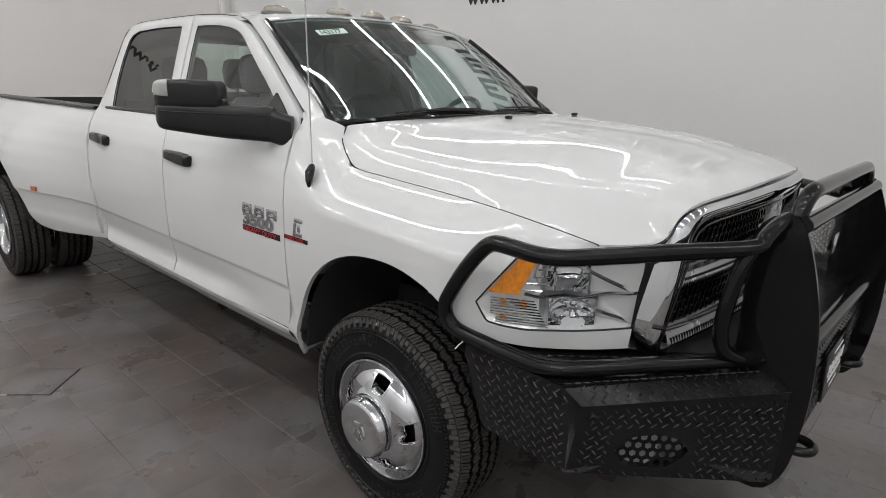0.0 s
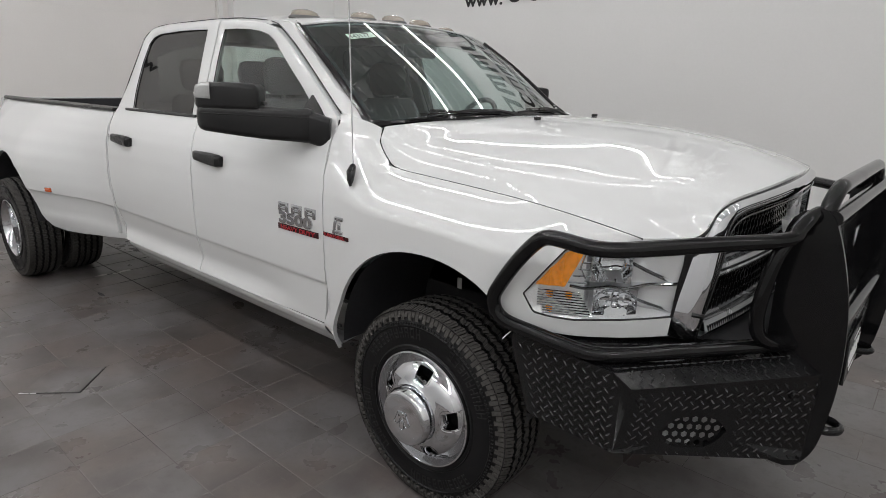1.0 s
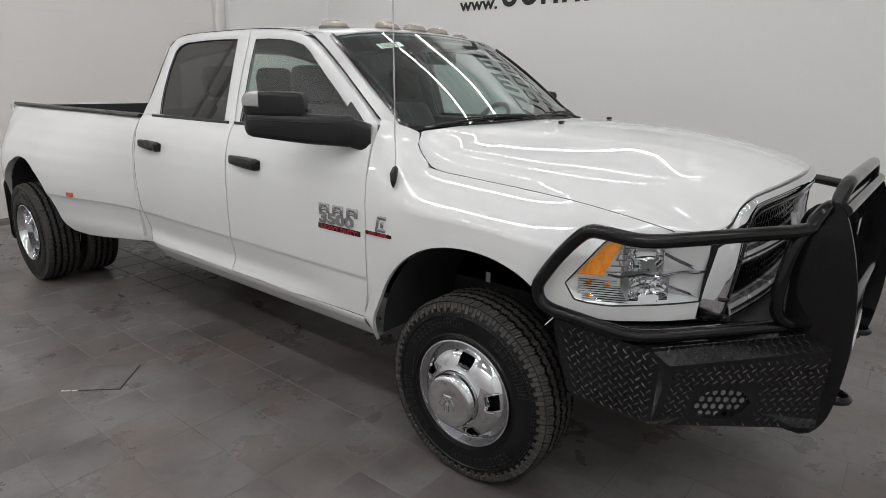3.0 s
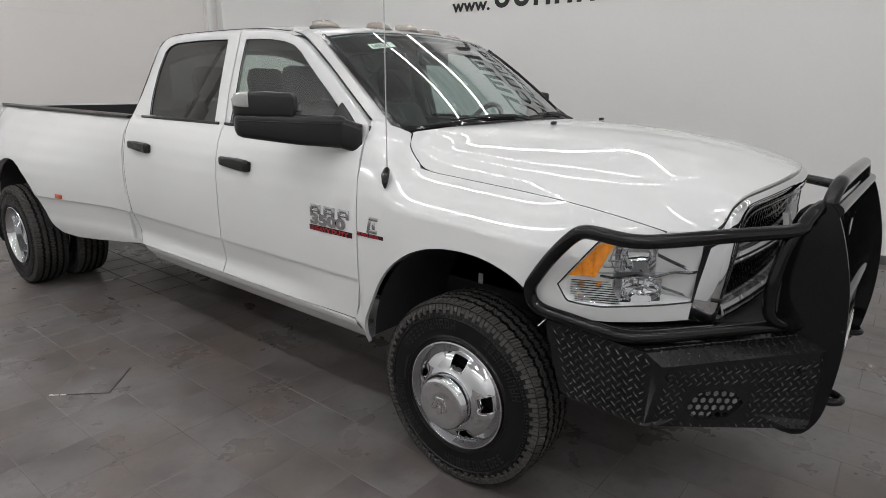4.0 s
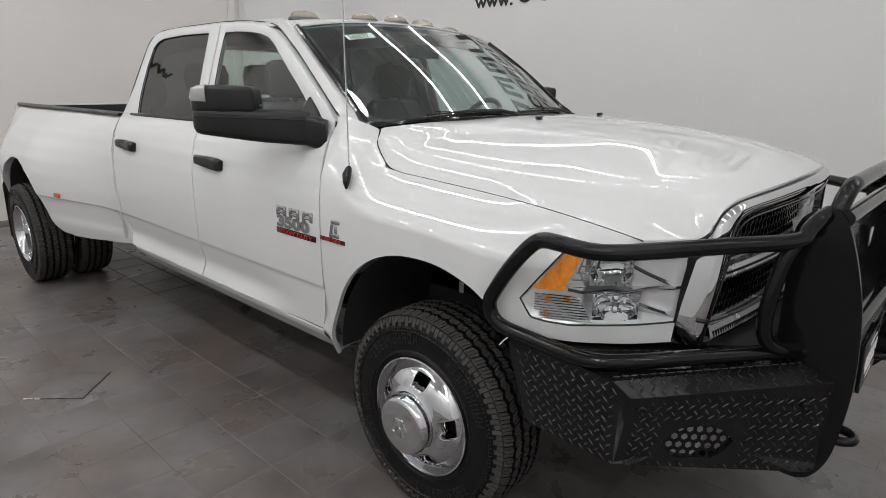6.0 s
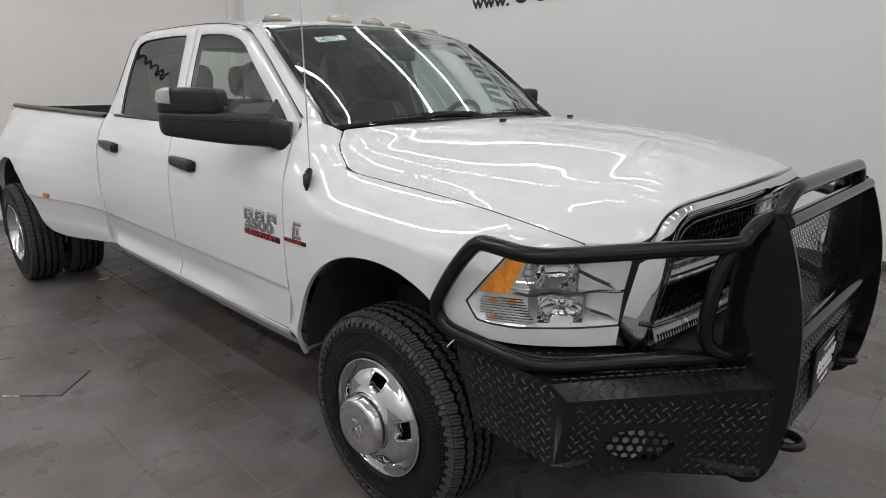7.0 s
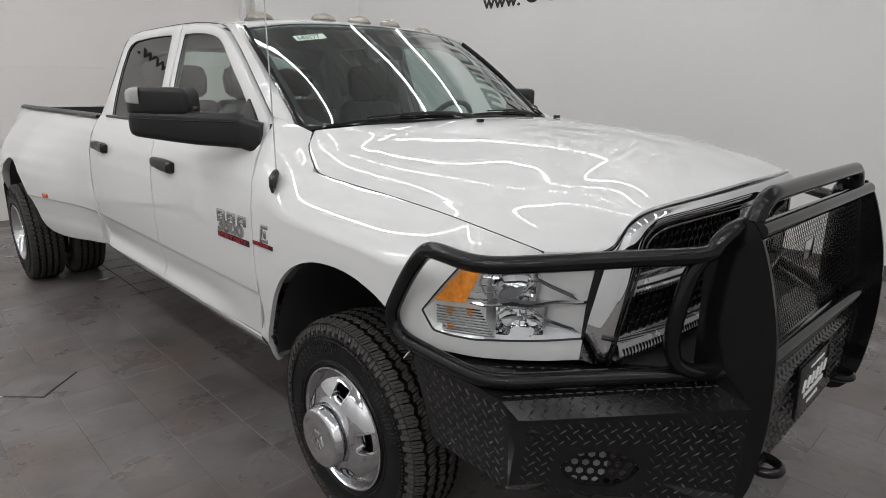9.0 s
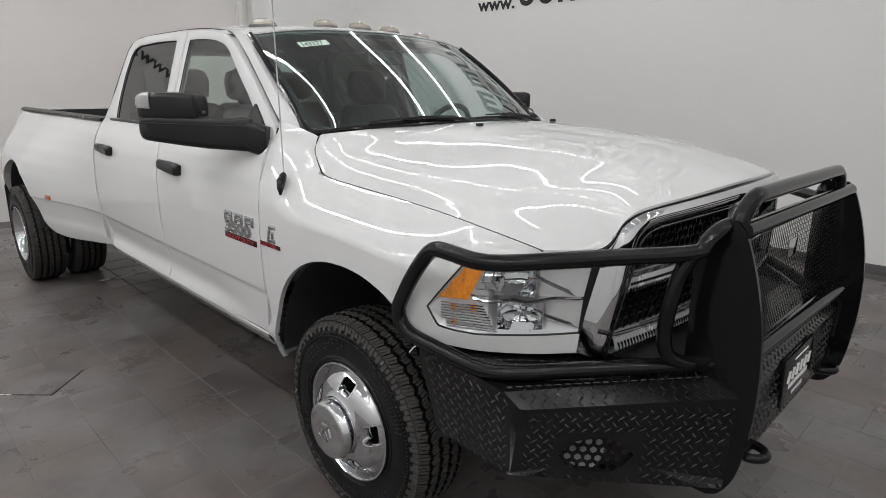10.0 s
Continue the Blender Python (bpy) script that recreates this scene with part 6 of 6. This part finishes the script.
part("wheel_hub", joined(block((-0.845, 0.40, 1.35), (0.05, 0.12, 0.12), 0.015), block((-0.85, 0.40, 1.36), (0.02, 0.34, 0.03), 0.006)), M["interior"], sw)
part("cabin_trim", joined(block((-1.7, 0, 0.72), (2.0, 1.8, 0.04)), block((-2.70, 0, 1.1), (0.02, 1.5, 0.7)), block((-1.66, -0.86, 1.12), (2.0, 0.03, 0.55)), block((-1.66, 0.86, 1.12), (2.0, 0.03, 0.55))), M["interior"], truck)
part("headliner", block((-1.85, 0, 1.885), (1.5, 1.36, 0.012), 0.004), M["headliner"], truck)
pair("pillar_trim", block((-1.72, -0.79, 1.63), (0.09, 0.02, 0.46), 0.005, (-18, 0, 0)), M["headliner"], truck)
part("mirror_inside", block((-0.93, 0.0, 1.78), (0.03, 0.24, 0.07), 0.012), M["interior"], truck)

# ---- floor tiles, last ----
floor = bpy.data.objects["floor"]
TILE_Y = 0.2975
mesh_square = mesh("tile", block((0, 0, 0), (0.290 - 0.004, TILE_Y - 0.004, 0.012), 0.0012), M["tile"], 0)
mesh_long = mesh("tile", block((0, 0, 0), (0.580 - 0.004, TILE_Y - 0.004, 0.012), 0.0012), M["tile"], 0)
rest, near = [], []
for j in range(-21, 18):
    y = -0.945 + TILE_Y * (j + 0.5)
    square = y < -0.3
    length = 0.29 if square else 0.58
    for i in range(-24, 24):
        x = -0.93 + 0.29 * (i + 0.5) if square else 1.11 + (0.2 if j % 2 else 0.0) + 0.58 * (i + 0.5)
        if not (R["x0"] + 0.17 < x - length / 2 and x + length / 2 < R["x1"] and R["y0"] + 0.15 < y < R["y1"] - 0.16):
            continue
        if (-3.4 < x < 0.7 and -2.8 < y < -0.3) or (0.5 < x < 2.4 and -0.4 < y < 3.2):
            near.append((x, y, square))
        else:
            rest.append(([(x + a * (length - 0.003) / 2, y + b * (TILE_Y - 0.003) / 2, z) for z in (-0.006, 0.0) for a, b in ((-1, -1), (1, -1), (1, 1), (-1, 1))], [(4, 5, 6, 7), (0, 1, 5, 4), (1, 2, 6, 5), (2, 3, 7, 6), (3, 0, 4, 7)]))
tagged(part("far_tiles", joined(*rest), M["tile"], floor, smooth=0), kind="stuff")
for x, y, square in near[:300]:
    ob = new("tile", mesh_square if square else mesh_long)
    ob.location = (x, y, -0.006)
    ob.parent = floor
# lifted floor cover with a dark gap along two edges
cover = thing("floor_cover", block((-2.075, -1.60, 0.003), (0.287, 0.287, 0.006), 0.001, (0, 0, 45)), M["tile"], "square grey floor cover set cornerwise in the tiles", "floor cover")
part("gap", joined(block((-1.978, -1.703, 0.0015), (0.295, 0.006, 0.003), 0.0, (0, 0, 45)), block((-1.974, -1.497, 0.0015), (0.295, 0.006, 0.003), 0.0, (0, 0, -45))), M["dark"], cover, "dark open joint", smooth=0)
part("chip", joined(block((-2.07, -1.797, 0.003), (0.05, 0.008, 0.004), 0.0015, (0, 0, 45)), block((-2.035, -1.765, 0.003), (0.03, 0.007, 0.004), 0.0015, (0, 0, 45))), M["plate_white"], cover)

# dark open joints and chips under the truck's bed
joints = [block((x, -0.16, 0.0006), (0.007, 1.15, 0.0012)) for x in (-4.41, -4.12, -3.83, -3.54, -3.25)] + [block((-4.05, y, 0.0006), (1.75, 0.008, 0.0012)) for y in (-0.6475, -0.35, -0.0525)]
part("dark_joint", joined(*joints), M["joint"], floor, "dark dirty joints between tiles", smooth=0)
rnd = random.Random(8)
for cx, cy, lx, ly in ((-3.84, -0.76, 0.05, 0.10), (-3.81, -0.66, 0.03, 0.07), (-3.83, -0.58, 0.045, 0.11), (-3.79, -0.30, 0.04, 0.08)):
    rim = [(cx + lx / 2 * math.cos(a) * rnd.uniform(0.7, 1.2), cy + ly / 2 * math.sin(a) * rnd.uniform(0.7, 1.2), 0.0013) for a in np.linspace(0, 2 * math.pi, 12, endpoint=False)]
    part("chip", prism(rim, (0, 0, 0.0012)), M["chip"], floor, "pale chipped tile edge", smooth=0)
rim = [(-3.36 + 0.06 * math.cos(a) * rnd.uniform(0.5, 1.2), -0.942 + 0.016 * math.sin(a) * rnd.uniform(0.5, 1.2), 0.0002) for a in np.linspace(0, 2 * math.pi, 12, endpoint=False)]
part("stain", prism(rim, (0, 0, 0.0008)), M["dark"], floor, "small dark chip on a joint", smooth=0)
